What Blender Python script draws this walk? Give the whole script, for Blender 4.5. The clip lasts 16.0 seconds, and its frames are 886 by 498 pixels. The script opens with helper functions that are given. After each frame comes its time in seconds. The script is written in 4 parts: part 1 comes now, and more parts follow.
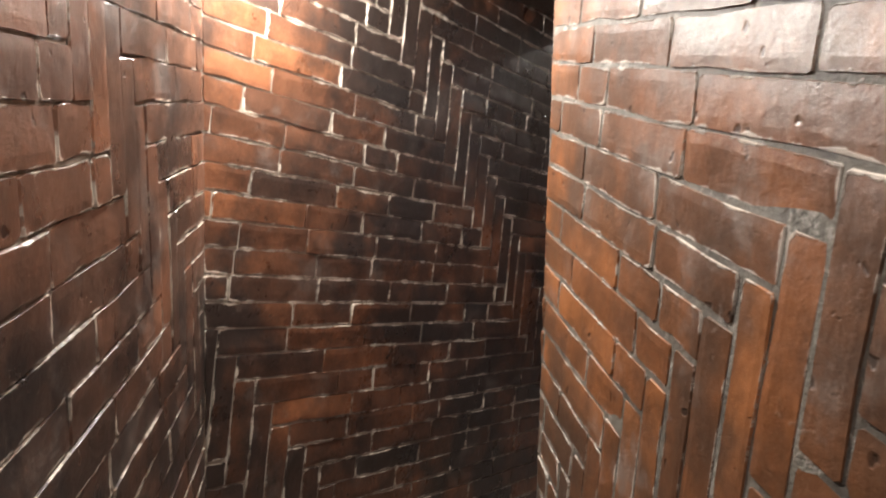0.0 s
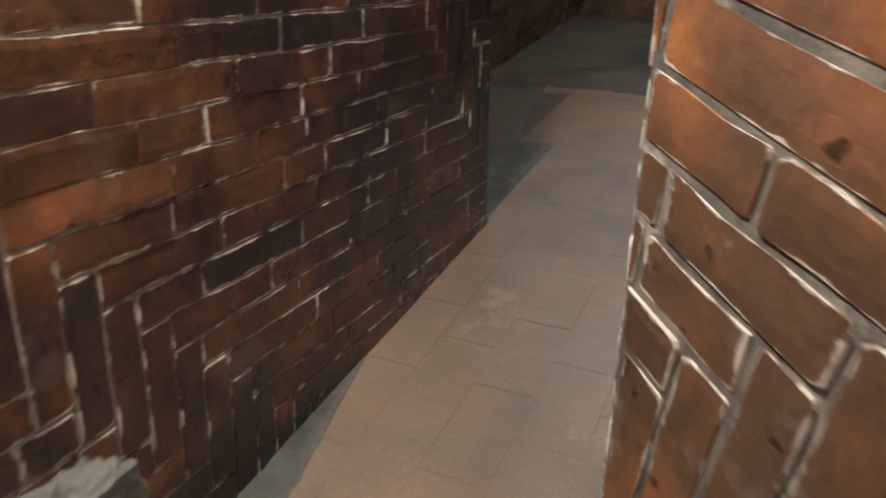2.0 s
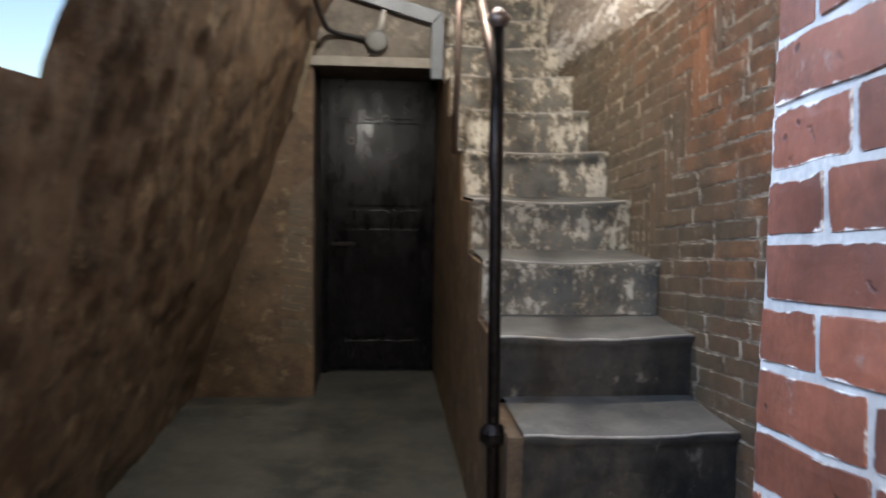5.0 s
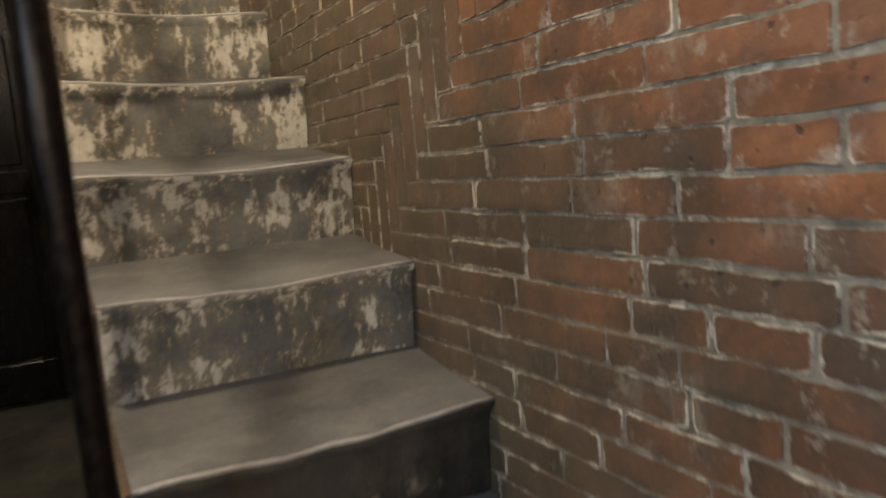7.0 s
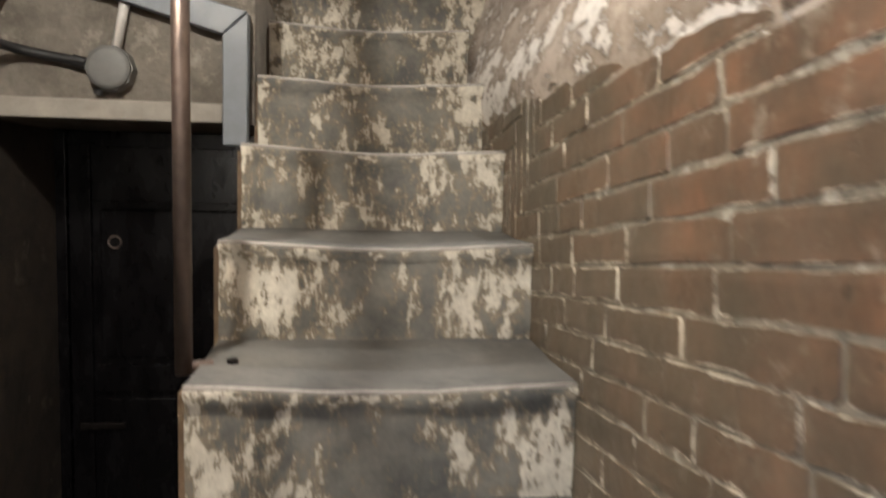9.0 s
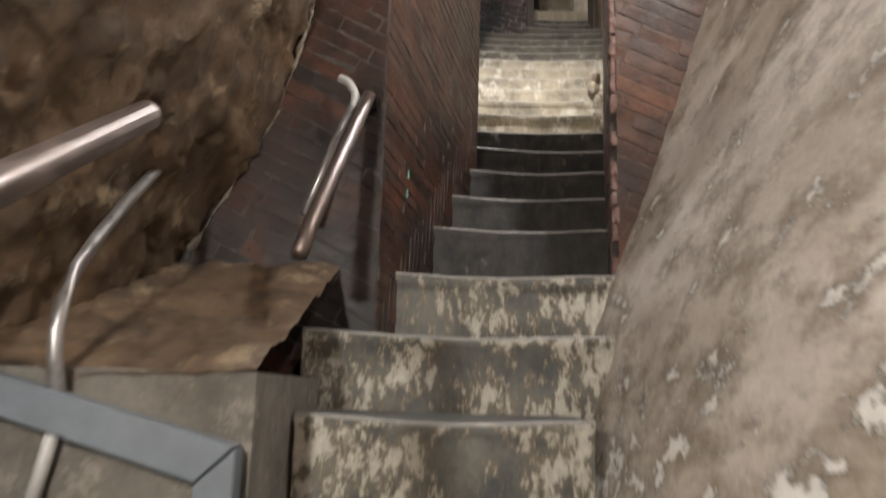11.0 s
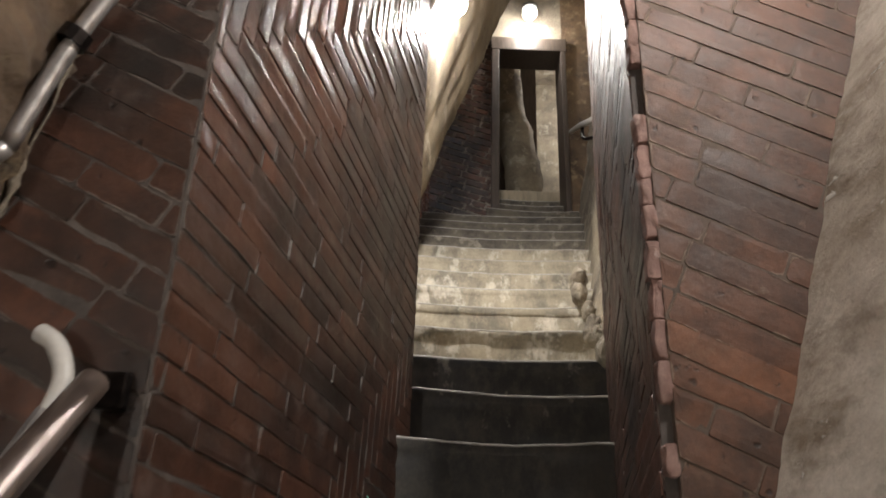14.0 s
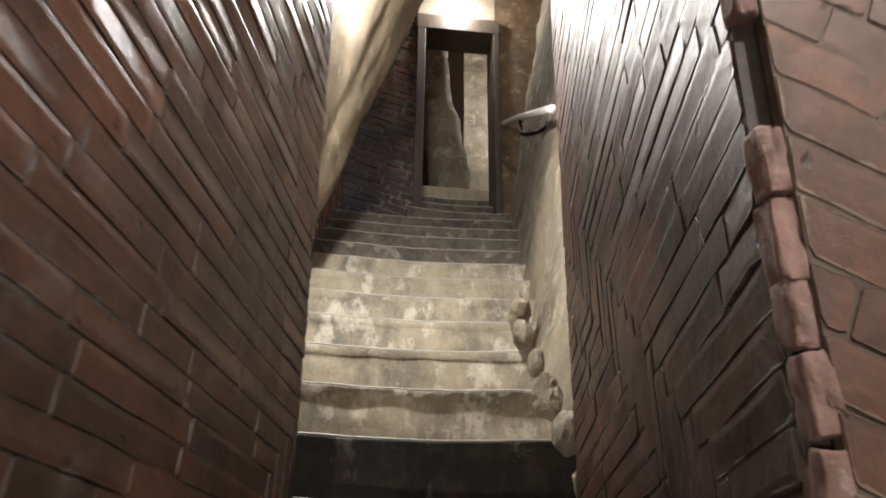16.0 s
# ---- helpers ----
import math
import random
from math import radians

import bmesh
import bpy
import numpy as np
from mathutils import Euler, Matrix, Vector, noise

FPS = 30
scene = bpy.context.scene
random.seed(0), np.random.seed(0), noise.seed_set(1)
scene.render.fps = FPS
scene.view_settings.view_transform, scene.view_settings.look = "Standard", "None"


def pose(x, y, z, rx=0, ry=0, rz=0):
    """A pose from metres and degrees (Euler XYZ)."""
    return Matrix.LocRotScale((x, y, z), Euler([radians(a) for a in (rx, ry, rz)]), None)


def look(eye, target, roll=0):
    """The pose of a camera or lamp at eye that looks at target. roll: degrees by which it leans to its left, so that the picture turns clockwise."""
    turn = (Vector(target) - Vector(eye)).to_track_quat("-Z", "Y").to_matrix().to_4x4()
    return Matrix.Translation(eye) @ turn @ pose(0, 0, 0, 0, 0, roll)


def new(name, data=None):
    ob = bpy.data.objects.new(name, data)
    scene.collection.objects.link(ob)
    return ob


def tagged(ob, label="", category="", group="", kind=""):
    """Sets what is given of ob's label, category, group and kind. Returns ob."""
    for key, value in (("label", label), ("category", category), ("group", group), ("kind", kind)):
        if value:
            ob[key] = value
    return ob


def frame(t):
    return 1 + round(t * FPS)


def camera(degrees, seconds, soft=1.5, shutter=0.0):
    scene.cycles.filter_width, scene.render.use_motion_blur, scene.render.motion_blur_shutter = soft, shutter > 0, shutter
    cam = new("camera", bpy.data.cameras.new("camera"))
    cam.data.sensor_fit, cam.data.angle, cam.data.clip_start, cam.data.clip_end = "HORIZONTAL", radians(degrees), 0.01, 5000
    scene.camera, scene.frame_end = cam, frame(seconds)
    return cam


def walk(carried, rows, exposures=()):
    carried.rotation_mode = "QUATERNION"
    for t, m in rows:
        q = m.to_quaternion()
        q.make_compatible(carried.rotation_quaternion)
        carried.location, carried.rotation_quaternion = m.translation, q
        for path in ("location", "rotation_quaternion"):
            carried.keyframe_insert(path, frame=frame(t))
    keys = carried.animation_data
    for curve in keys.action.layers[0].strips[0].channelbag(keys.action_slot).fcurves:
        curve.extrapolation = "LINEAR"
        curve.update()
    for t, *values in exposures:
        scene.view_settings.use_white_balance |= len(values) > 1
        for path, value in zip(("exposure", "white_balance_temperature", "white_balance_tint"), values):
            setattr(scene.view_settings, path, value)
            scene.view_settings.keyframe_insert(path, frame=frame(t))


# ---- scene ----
cam = camera(60.9, 16.0, soft=1.8, shutter=0.5)

PATH = [
    (0, (-0.193, 0.45, 1.371), (-1.389, 2.042, 1.181), 1.4),
    (0.5, (-0.265, 0.531, 1.353), (-1.49, 2.076, 1.015), 2.0),
    (1, (-0.473, 0.757, 1.247), (-1.594, 2.283, 0.605), 2.0),
    (1.5, (-0.664, 0.984, 1.195), (-1.596, 2.538, 0.35), 1.3),
    (2, (-0.85, 1.191, 1.146), (-1.589, 2.803, 0.221), -0.9),
    (2.5, (-1.021, 1.398, 1.158), (-1.542, 3.108, 0.26), -1.3),
    (3, (-1.13, 1.611, 1.23), (-1.579, 3.424, 0.516), -1.7),
    (3.5, (-1.263, 1.848, 1.311), (-1.631, 3.758, 0.848), -1.6),
    (4, (-1.389, 2.149, 1.396), (-1.582, 4.119, 1.097), -1.1),
    (4.5, (-1.367, 2.511, 1.375), (-1.419, 4.502, 1.197), 0.2),
    (5, (-1.343, 2.875, 1.334), (-1.172, 4.858, 1.141), 0.9),
    (5.2, (-1.352, 3.005, 1.337), (-1.051, 4.963, 1.068), 0.4),
    (7.5, (-0.818, 4.407, 1.518), (0.128, 6.114, 1.085), -1.7),
    (8, (-0.65, 4.693, 1.7), (-0.066, 6.569, 1.324), 2.7),
    (8.5, (-0.643, 4.875, 1.748), (-0.256, 6.82, 1.49), 1.3),
    (9, (-0.69, 5.06, 1.805), (-0.437, 7.036, 1.625), 1.4),
    (9.5, (-0.732, 5.251, 1.965), (-0.507, 7.235, 1.849), 1.1),
    (10, (-0.71, 5.413, 2.065), (-0.618, 7.411, 2.093), 1.5),
    (10.2, (-0.687, 5.491, 2.139), (-0.654, 7.49, 2.22), 1.5),
    (12.3, (-0.489, 6.635, 2.665), (-0.567, 8.466, 3.467), 2.1),
    (12.5, (-0.485, 6.679, 2.726), (-0.56, 8.502, 3.545), 2.2),
    (13, (-0.5, 6.835, 2.803), (-0.552, 8.649, 3.642), 2.6),
    (13.5, (-0.52, 7.036, 2.934), (-0.532, 8.854, 3.767), 2.4),
    (14, (-0.468, 7.188, 3.046), (-0.445, 9.015, 3.859), 1.9),
    (14.5, (-0.446, 7.285, 3.172), (-0.424, 9.129, 3.946), 1.8),
    (15, (-0.477, 7.476, 3.232), (-0.404, 9.311, 4.024), 1.4),
    (15.5, (-0.476, 7.67, 3.41), (-0.297, 9.491, 4.219), 0.8),
    (16, (-0.43, 7.875, 3.523), (-0.189, 9.7, 4.304), 0.7),
]
EXPOSURES = [
    (0.0, 0.05, 6200, 10), (1.5, 0.15, 6350, 10), (2.5, 0.4, 6400, 10), (4.0, 0.05, 6350, 10), (5.0, 0.47, 6250, 10), (6.6, 0.30, 7300, 10), (7.5, 0.02, 8500, 10),
    (8.3, 0.17, 7450, 10), (9.2, 0.55, 6300, 10), (10.2, 0.55, 6100, 10), (12.3, -0.05, 6250, 10), (16.0, 0.04, 6350, 10),
]
walk(cam, [(t, look(eye, target, roll)) for t, eye, target, roll in PATH], EXPOSURES)

# ---- world, sun, lights ----
world = bpy.data.worlds.new("world")
scene.world = world
world.use_nodes = True
wn = world.node_tree
sky = wn.nodes.new("ShaderNodeTexSky")
sky.sky_type = "NISHITA"
sky.sun_disc = False
sky.sun_elevation, sky.sun_rotation = radians(35), radians(200)
wn.links.new(sky.outputs["Color"], wn.nodes["Background"].inputs["Color"])
wn.nodes["Background"].inputs["Strength"].default_value = 0.15

WARM = (1.0, 0.93, 0.82)
COOL = (1.0, 0.95, 0.88)


def bulb_light(loc, watts, radius, col):
    d = bpy.data.lights.new("bulb_light", "POINT")
    d.energy, d.shadow_soft_size, d.color = watts, radius, col
    o = new("bulb_light", d)
    o.location = loc
    return o


LAMPS = [
    ((-1.52, 1.60, 2.02), 112, WARM),
    ((-0.25, 0.90, 2.10), 34, WARM),
    ((-1.21, 5.72, 2.78), 70, WARM),
    ((0.24, 7.42, 4.75), 86, COOL),
    ((-0.43, 9.98, 5.45), 195, COOL),
    ((0.44, 13.40, 8.44), 34, COOL),
    # no lamp known here: added out of view to brighten beyond the far doorway
    ((1.55, 15.30, 9.00), 60, COOL),
]
for place, watts, col in LAMPS:
    bulb_light(place, watts, 0.05, col)
win = bpy.data.lights.new("window_light", "AREA")
win.shape, win.size, win.size_y, win.energy, win.color = "RECTANGLE", 0.5, 0.85, 34, (0.52, 0.70, 1.0)
window_light = new("window_light", win)
window_light.matrix_world = look((-2.0, 3.97, 2.0), (-0.9, 4.25, 1.62))


# ---- materials ----
def material(name):
    m = bpy.data.materials.new(name)
    m.use_nodes = True
    return m, m.node_tree.nodes, m.node_tree.links, m.node_tree.nodes["Principled BSDF"]


def noise_node(n, l, scale, detail=6.0, rough=0.6, src=None, stretch=None):
    t = n.new("ShaderNodeTexNoise")
    t.inputs["Scale"].default_value, t.inputs["Detail"].default_value, t.inputs["Roughness"].default_value = scale, detail, rough
    tc = src
    if tc is None:
        g = n.new("ShaderNodeNewGeometry")
        tc = g.outputs["Position"]
    if stretch:
        mp = n.new("ShaderNodeMapping")
        mp.inputs["Scale"].default_value = stretch
        l.new(tc, mp.inputs["Vector"])
        tc = mp.outputs["Vector"]
    l.new(tc, t.inputs["Vector"])
    return t.outputs["Fac"]


def ramp(n, l, src, *stops):
    r = n.new("ShaderNodeValToRGB")
    e = r.color_ramp.elements
    while len(e) < len(stops):
        e.new(0.5)
    for k, (p, c) in enumerate(stops):
        e[k].position = p
        e[k].color = (c, c, c, 1) if isinstance(c, (int, float)) else (*c, 1)
    l.new(src, r.inputs["Fac"])
    return r.outputs["Color"]


def mix(n, l, fac, a, b, mode="MIX"):
    m = n.new("ShaderNodeMix")
    m.data_type, m.blend_type = "RGBA", mode
    for sock, v in ((m.inputs["Factor"], fac), (m.inputs["A"], a), (m.inputs["B"], b)):
        if isinstance(v, (int, float)):
            sock.default_value = v if sock.type == "VALUE" else (v, v, v, 1)
        elif isinstance(v, tuple):
            sock.default_value = (*v, 1)
        else:
            l.new(v, sock)
    return m.outputs["Result"]


def bump(n, l, b, height, strength, distance):
    u = n.new("ShaderNodeBump")
    u.inputs["Strength"].default_value, u.inputs["Distance"].default_value = strength, distance
    l.new(height, u.inputs["Height"])
    l.new(u.outputs["Normal"], b.inputs["Normal"])


def brick_material(name, light, mid, dark, soot, rough, island, patch=0.5, grey=(0.3, 0.27, 0.25), lime=(0.42, 0.37, 0.31), dust=None, smeared=0.63):
    """Fired brick: each one its own tone, soot and grey film in patches, smears of lime, pores and chips."""
    m, n, l, b = material(name)
    if island:
        rnd = n.new("ShaderNodeNewGeometry").outputs["Random Per Island"]
    else:
        rnd = n.new("ShaderNodeObjectInfo").outputs["Random"]
    tone = ramp(n, l, rnd, (0.0, dark), (0.3, mid), (0.7, mid), (1.0, light))
    cloud = noise_node(n, l, 8.0, 7, 0.65)
    tone = mix(n, l, 0.75, tone, ramp(n, l, cloud, (0.30, 0.45), (0.50, 0.95), (0.68, 1.35)), "MULTIPLY")
    big = noise_node(n, l, 2.0, 6, 0.65)
    tone = mix(n, l, ramp(n, l, big, (patch - 0.08, 0.9), (patch + 0.10, 0.0)), tone, soot)
    film = noise_node(n, l, 5.5, 9, 0.72)
    tone = mix(n, l, ramp(n, l, film, (0.56, 0.0), (0.70, 0.6)), tone, grey)
    smear = ramp(n, l, noise_node(n, l, 15.0, 10, 0.75), (smeared, 0.0), (smeared + 0.07, 0.7))
    tone = mix(n, l, smear, tone, grey)
    fine = noise_node(n, l, 70.0, 8, 0.72)
    tone = mix(n, l, 0.5, tone, ramp(n, l, fine, (0.28, 0.45), (0.72, 1.15)), "MULTIPLY")
    cell = n.new("ShaderNodeTexVoronoi")
    cell.inputs["Scale"].default_value = 17.0
    warp = n.new("ShaderNodeVectorMath")
    warp.operation = "MULTIPLY_ADD"
    warp.inputs[1].default_value = (0.03, 0.03, 0.03)
    wobble = n.new("ShaderNodeTexNoise")
    wobble.inputs["Scale"].default_value = 30.0
    where = n.new("ShaderNodeNewGeometry").outputs["Position"]
    l.new(where, wobble.inputs["Vector"])
    l.new(wobble.outputs["Color"], warp.inputs[0])
    l.new(where, warp.inputs[2])
    l.new(warp.outputs["Vector"], cell.inputs["Vector"])
    pits = ramp(n, l, cell.outputs["Distance"], (0.07, 0.0), (0.12, 1.0))
    scars = ramp(n, l, noise_node(n, l, 26.0, 5, 0.6), (0.27, 0.0), (0.33, 1.0))
    chips = mix(n, l, 1.0, pits, scars, "MULTIPLY")
    tone = mix(n, l, 0.65, tone, chips, "MULTIPLY")
    if dust:
        # sandy dust rubbed onto the courses along the climb
        sep = n.new("ShaderNodeVectorMath")
        sep.operation = "DOT_PRODUCT"
        sep.inputs[1].default_value = (0.0, -1.2, 1.0)
        l.new(n.new("ShaderNodeNewGeometry").outputs["Position"], sep.inputs[0])
        wob = n.new("ShaderNodeMath")
        wob.operation = "MULTIPLY_ADD"
        wob.inputs[1].default_value = 1.6
        l.new(noise_node(n, l, 3.5, 8, 0.7), wob.inputs[0])
        l.new(sep.outputs["Value"], wob.inputs[2])
        mr = n.new("ShaderNodeMapRange")
        mr.inputs["From Min"].default_value, mr.inputs["From Max"].default_value = -4.75, -3.45
        mr.inputs["To Min"].default_value, mr.inputs["To Max"].default_value = 0.82, 0.0
        l.new(wob.outputs[0], mr.inputs["Value"])
        tone = mix(n, l, mr.outputs["Result"], tone, mix(n, l, cloud, tuple(0.55 * q for q in dust), tuple(1.35 * q for q in dust)))
    joint = n.new("ShaderNodeAttribute")
    joint.attribute_name = "joint"
    add = n.new("ShaderNodeMath")
    add.operation = "MULTIPLY_ADD"
    add.inputs[1].default_value = 3.0
    l.new(mix(n, l, 0.4, noise_node(n, l, 22.0, 8, 0.7), noise_node(n, l, 5.0, 4, 0.6)), add.inputs[0])
    l.new(joint.outputs["Fac"], add.inputs[2])
    lm = n.new("ShaderNodeMapRange")
    lm.inputs["From Min"].default_value, lm.inputs["From Max"].default_value = 2.46, 2.60
    lm.inputs["To Max"].default_value = 0.9
    l.new(add.outputs[0], lm.inputs["Value"])
    limed = lm.outputs["Result"]
    tone = mix(n, l, limed, tone, mix(n, l, ramp(n, l, noise_node(n, l, 11.0, 8, 0.7), (0.38, 0.0), (0.60, 1.0)), tuple(0.35 * q for q in lime), tuple(1.35 * q for q in lime)))
    l.new(tone, b.inputs["Base Color"])
    l.new(ramp(n, l, film, (0.3, rough - 0.05), (0.5, rough + 0.06), (0.72, rough + 0.32)), b.inputs["Roughness"])
    wave = mix(n, l, 0.30, mix(n, l, 0.22, noise_node(n, l, 10.0, 3, 0.5), fine), mix(n, l, 0.4, mix(n, l, 0.35, chips, smear), limed))
    bump(n, l, b, wave, 0.75, 0.012)
    return m


def patchy(name, a, c, d, white, rough, scale=3.0, white_at=0.6, stretch=None, relief=0.012, strength=0.6, fine=40.0, limed=None):
    """Old plaster or cement: two tones in clouds, pale flaked patches, drips and grain."""
    m, n, l, b = material(name)
    big = noise_node(n, l, scale, 6, 0.62, stretch=stretch)
    t = mix(n, l, ramp(n, l, big, (0.38, 0.0), (0.62, 1.0)), a, c)
    t = mix(n, l, ramp(n, l, noise_node(n, l, scale * 2.7, 8, 0.7, stretch=stretch), (0.45, 0.0), (0.68, 0.85)), t, d)
    flake = noise_node(n, l, scale * 1.7, 10, 0.68, stretch=stretch)
    if limed:
        # whitewash survives best in a belt at this height
        sep = n.new("ShaderNodeSeparateXYZ")
        l.new(n.new("ShaderNodeNewGeometry").outputs["Position"], sep.inputs[0])
        mr = n.new("ShaderNodeMapRange")
        for key, val in zip(("From Min", "From Max", "To Min", "To Max"), limed):
            mr.inputs[key].default_value = val
        l.new(sep.outputs["Z"], mr.inputs["Value"])
        add = n.new("ShaderNodeMath")
        l.new(flake, add.inputs[0])
        l.new(mr.outputs["Result"], add.inputs[1])
        flake = add.outputs[0]
    wh = ramp(n, l, flake, (white_at - 0.03, 0.0), (white_at + 0.02, 0.55), (white_at + 0.11, 1.0))
    t = mix(n, l, wh, t, white)
    g = noise_node(n, l, fine, 8, 0.7)
    t = mix(n, l, 0.6, t, ramp(n, l, g, (0.25, 0.5), (0.7, 1.0)), "MULTIPLY")
    l.new(t, b.inputs["Base Color"])
    b.inputs["Roughness"].default_value = rough
    bump(n, l, b, mix(n, l, 0.5, noise_node(n, l, scale * 4, 10, 0.7, stretch=stretch), mix(n, l, 0.4, g, wh)), strength, relief)
    return m


def simple(name, col, rough, metal=0.0, vary=0.35, relief=0.002, scale=25.0, stretch=None):
    m, n, l, b = material(name)
    g = noise_node(n, l, scale, 8, 0.65, stretch=stretch)
    t = mix(n, l, ramp(n, l, g, (0.3, 0.0), (0.7, 1.0)), tuple(c * (1 - vary) for c in col), tuple(min(1, c * (1 + vary)) for c in col))
    l.new(t, b.inputs["Base Color"])
    l.new(ramp(n, l, g, (0.3, max(0.05, rough - 0.1)), (0.7, min(1, rough + 0.15))), b.inputs["Roughness"])
    b.inputs["Metallic"].default_value = metal
    bump(n, l, b, g, 0.4, relief)
    return m


RED = ((0.25, 0.108, 0.060), (0.155, 0.074, 0.046), (0.080, 0.048, 0.036), (0.026, 0.022, 0.021))
SOOT = ((0.215, 0.084, 0.038), (0.125, 0.053, 0.028), (0.050, 0.031, 0.024), (0.020, 0.0175, 0.0165))
# SPUR: brick toned below FRONT, so the left spur's dimness sits in the colour
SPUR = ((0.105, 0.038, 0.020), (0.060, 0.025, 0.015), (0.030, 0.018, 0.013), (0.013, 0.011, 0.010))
ORANGE = ((0.34, 0.132, 0.047), (0.25, 0.096, 0.036), (0.17, 0.072, 0.032), (0.10, 0.058, 0.038))
WORN = ((0.140, 0.056, 0.033), (0.092, 0.040, 0.025), (0.055, 0.030, 0.022), (0.030, 0.021, 0.0175))
PINK = ((0.275, 0.090, 0.050), (0.190, 0.062, 0.036), (0.118, 0.042, 0.026), (0.070, 0.038, 0.029))
SAND = ((0.34, 0.125, 0.052), (0.24, 0.092, 0.042), (0.135, 0.066, 0.037), (0.085, 0.060, 0.041))
FRONT = ((0.175, 0.073, 0.037), (0.120, 0.051, 0.028), (0.078, 0.036, 0.022), (0.042, 0.025, 0.018))
BRICKS = {}
for key, tones, rough, patch, grey, lime, dust in (
    ("red", RED, 0.27, 0.50, (0.17, 0.135, 0.115), (0.36, 0.31, 0.26), None),
    ("soot", SOOT, 0.27, 0.53, (0.13, 0.105, 0.09), (0.36, 0.31, 0.26), None),
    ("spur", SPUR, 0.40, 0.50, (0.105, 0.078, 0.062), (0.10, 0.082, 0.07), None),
    ("orange", ORANGE, 0.37, 0.46, (0.30, 0.26, 0.23), (0.42, 0.37, 0.32), None),
    ("worn", WORN, 0.40, 0.43, (0.15, 0.115, 0.10), (0.11, 0.09, 0.078), None),
    ("front", FRONT, 0.50, 0.45, (0.19, 0.125, 0.085), (0.15, 0.105, 0.075), None),
    ("pink", PINK, 0.45, 0.38, (0.32, 0.25, 0.23), (0.64, 0.61, 0.58), None),
    ("sand", SAND, 0.42, 0.48, (0.40, 0.34, 0.26), (0.46, 0.40, 0.31), (0.125, 0.103, 0.070)),
):
    BRICKS[key] = (brick_material(key + "_brick", *tones, rough, False, patch, grey, lime, dust, 0.57 if dust else 0.63), brick_material(key + "_brick_rest", *tones, rough, True, patch, grey, lime, dust, 0.57 if dust else 0.63))
MORTAR = patchy("mortar", (0.27, 0.23, 0.19), (0.10, 0.084, 0.070), (0.36, 0.31, 0.26), (0.56, 0.51, 0.45), 0.62, 7.0, 0.58, relief=0.006)
MORTAR_GREY = patchy("grey_mortar", (0.20, 0.182, 0.152), (0.09, 0.080, 0.068), (0.26, 0.235, 0.195), (0.44, 0.41, 0.36), 0.6, 9.0, 0.58, relief=0.008, strength=0.9)
MORTAR_SAND = patchy("sandy_mortar", (0.29, 0.25, 0.185), (0.12, 0.102, 0.076), (0.36, 0.31, 0.235), (0.58, 0.53, 0.44), 0.7, 9.0, 0.58, relief=0.008, strength=0.9)
MORTAR_PALE = patchy("pale_mortar", (0.56, 0.54, 0.52), (0.36, 0.33, 0.31), (0.62, 0.60, 0.57), (0.74, 0.72, 0.70), 0.8, 7.0, 0.6, relief=0.006)
MORTAR_MID = patchy("brown_mortar", (0.20, 0.165, 0.14), (0.12, 0.098, 0.082), (0.25, 0.21, 0.18), (0.38, 0.34, 0.29), 0.8, 8.0, 0.66, relief=0.006)
MORTAR_BROWN = patchy("rusty_mortar", (0.125, 0.085, 0.062), (0.07, 0.050, 0.038), (0.155, 0.11, 0.08), (0.21, 0.165, 0.125), 0.8, 8.0, 0.66, relief=0.006)
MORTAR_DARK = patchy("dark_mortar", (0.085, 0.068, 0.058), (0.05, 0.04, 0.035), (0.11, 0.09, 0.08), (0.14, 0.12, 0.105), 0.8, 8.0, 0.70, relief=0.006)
SHELL = patchy("shell_plaster", (0.22, 0.140, 0.080), (0.085, 0.056, 0.037), (0.17, 0.118, 0.068), (0.40, 0.30, 0.18), 0.55, 6.0, 0.595, relief=0.02, strength=0.9, fine=55)
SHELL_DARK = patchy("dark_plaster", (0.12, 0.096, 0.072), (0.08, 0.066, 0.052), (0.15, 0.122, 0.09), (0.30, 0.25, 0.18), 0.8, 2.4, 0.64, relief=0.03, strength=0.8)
# plaster toned near-black to carry the shade inside the doorway
REVEAL_SHADE = patchy("shaded_reveal_plaster", (0.06, 0.047, 0.038), (0.035, 0.029, 0.025), (0.085, 0.065, 0.048), (0.19, 0.15, 0.11), 0.7, 4.0, 0.63, relief=0.02, strength=0.8)
OVERDOOR = patchy("worn_grey_plaster", (0.225, 0.20, 0.17), (0.14, 0.122, 0.10), (0.27, 0.24, 0.20), (0.44, 0.40, 0.34), 0.85, 4.6, 0.61, relief=0.02, strength=0.8)


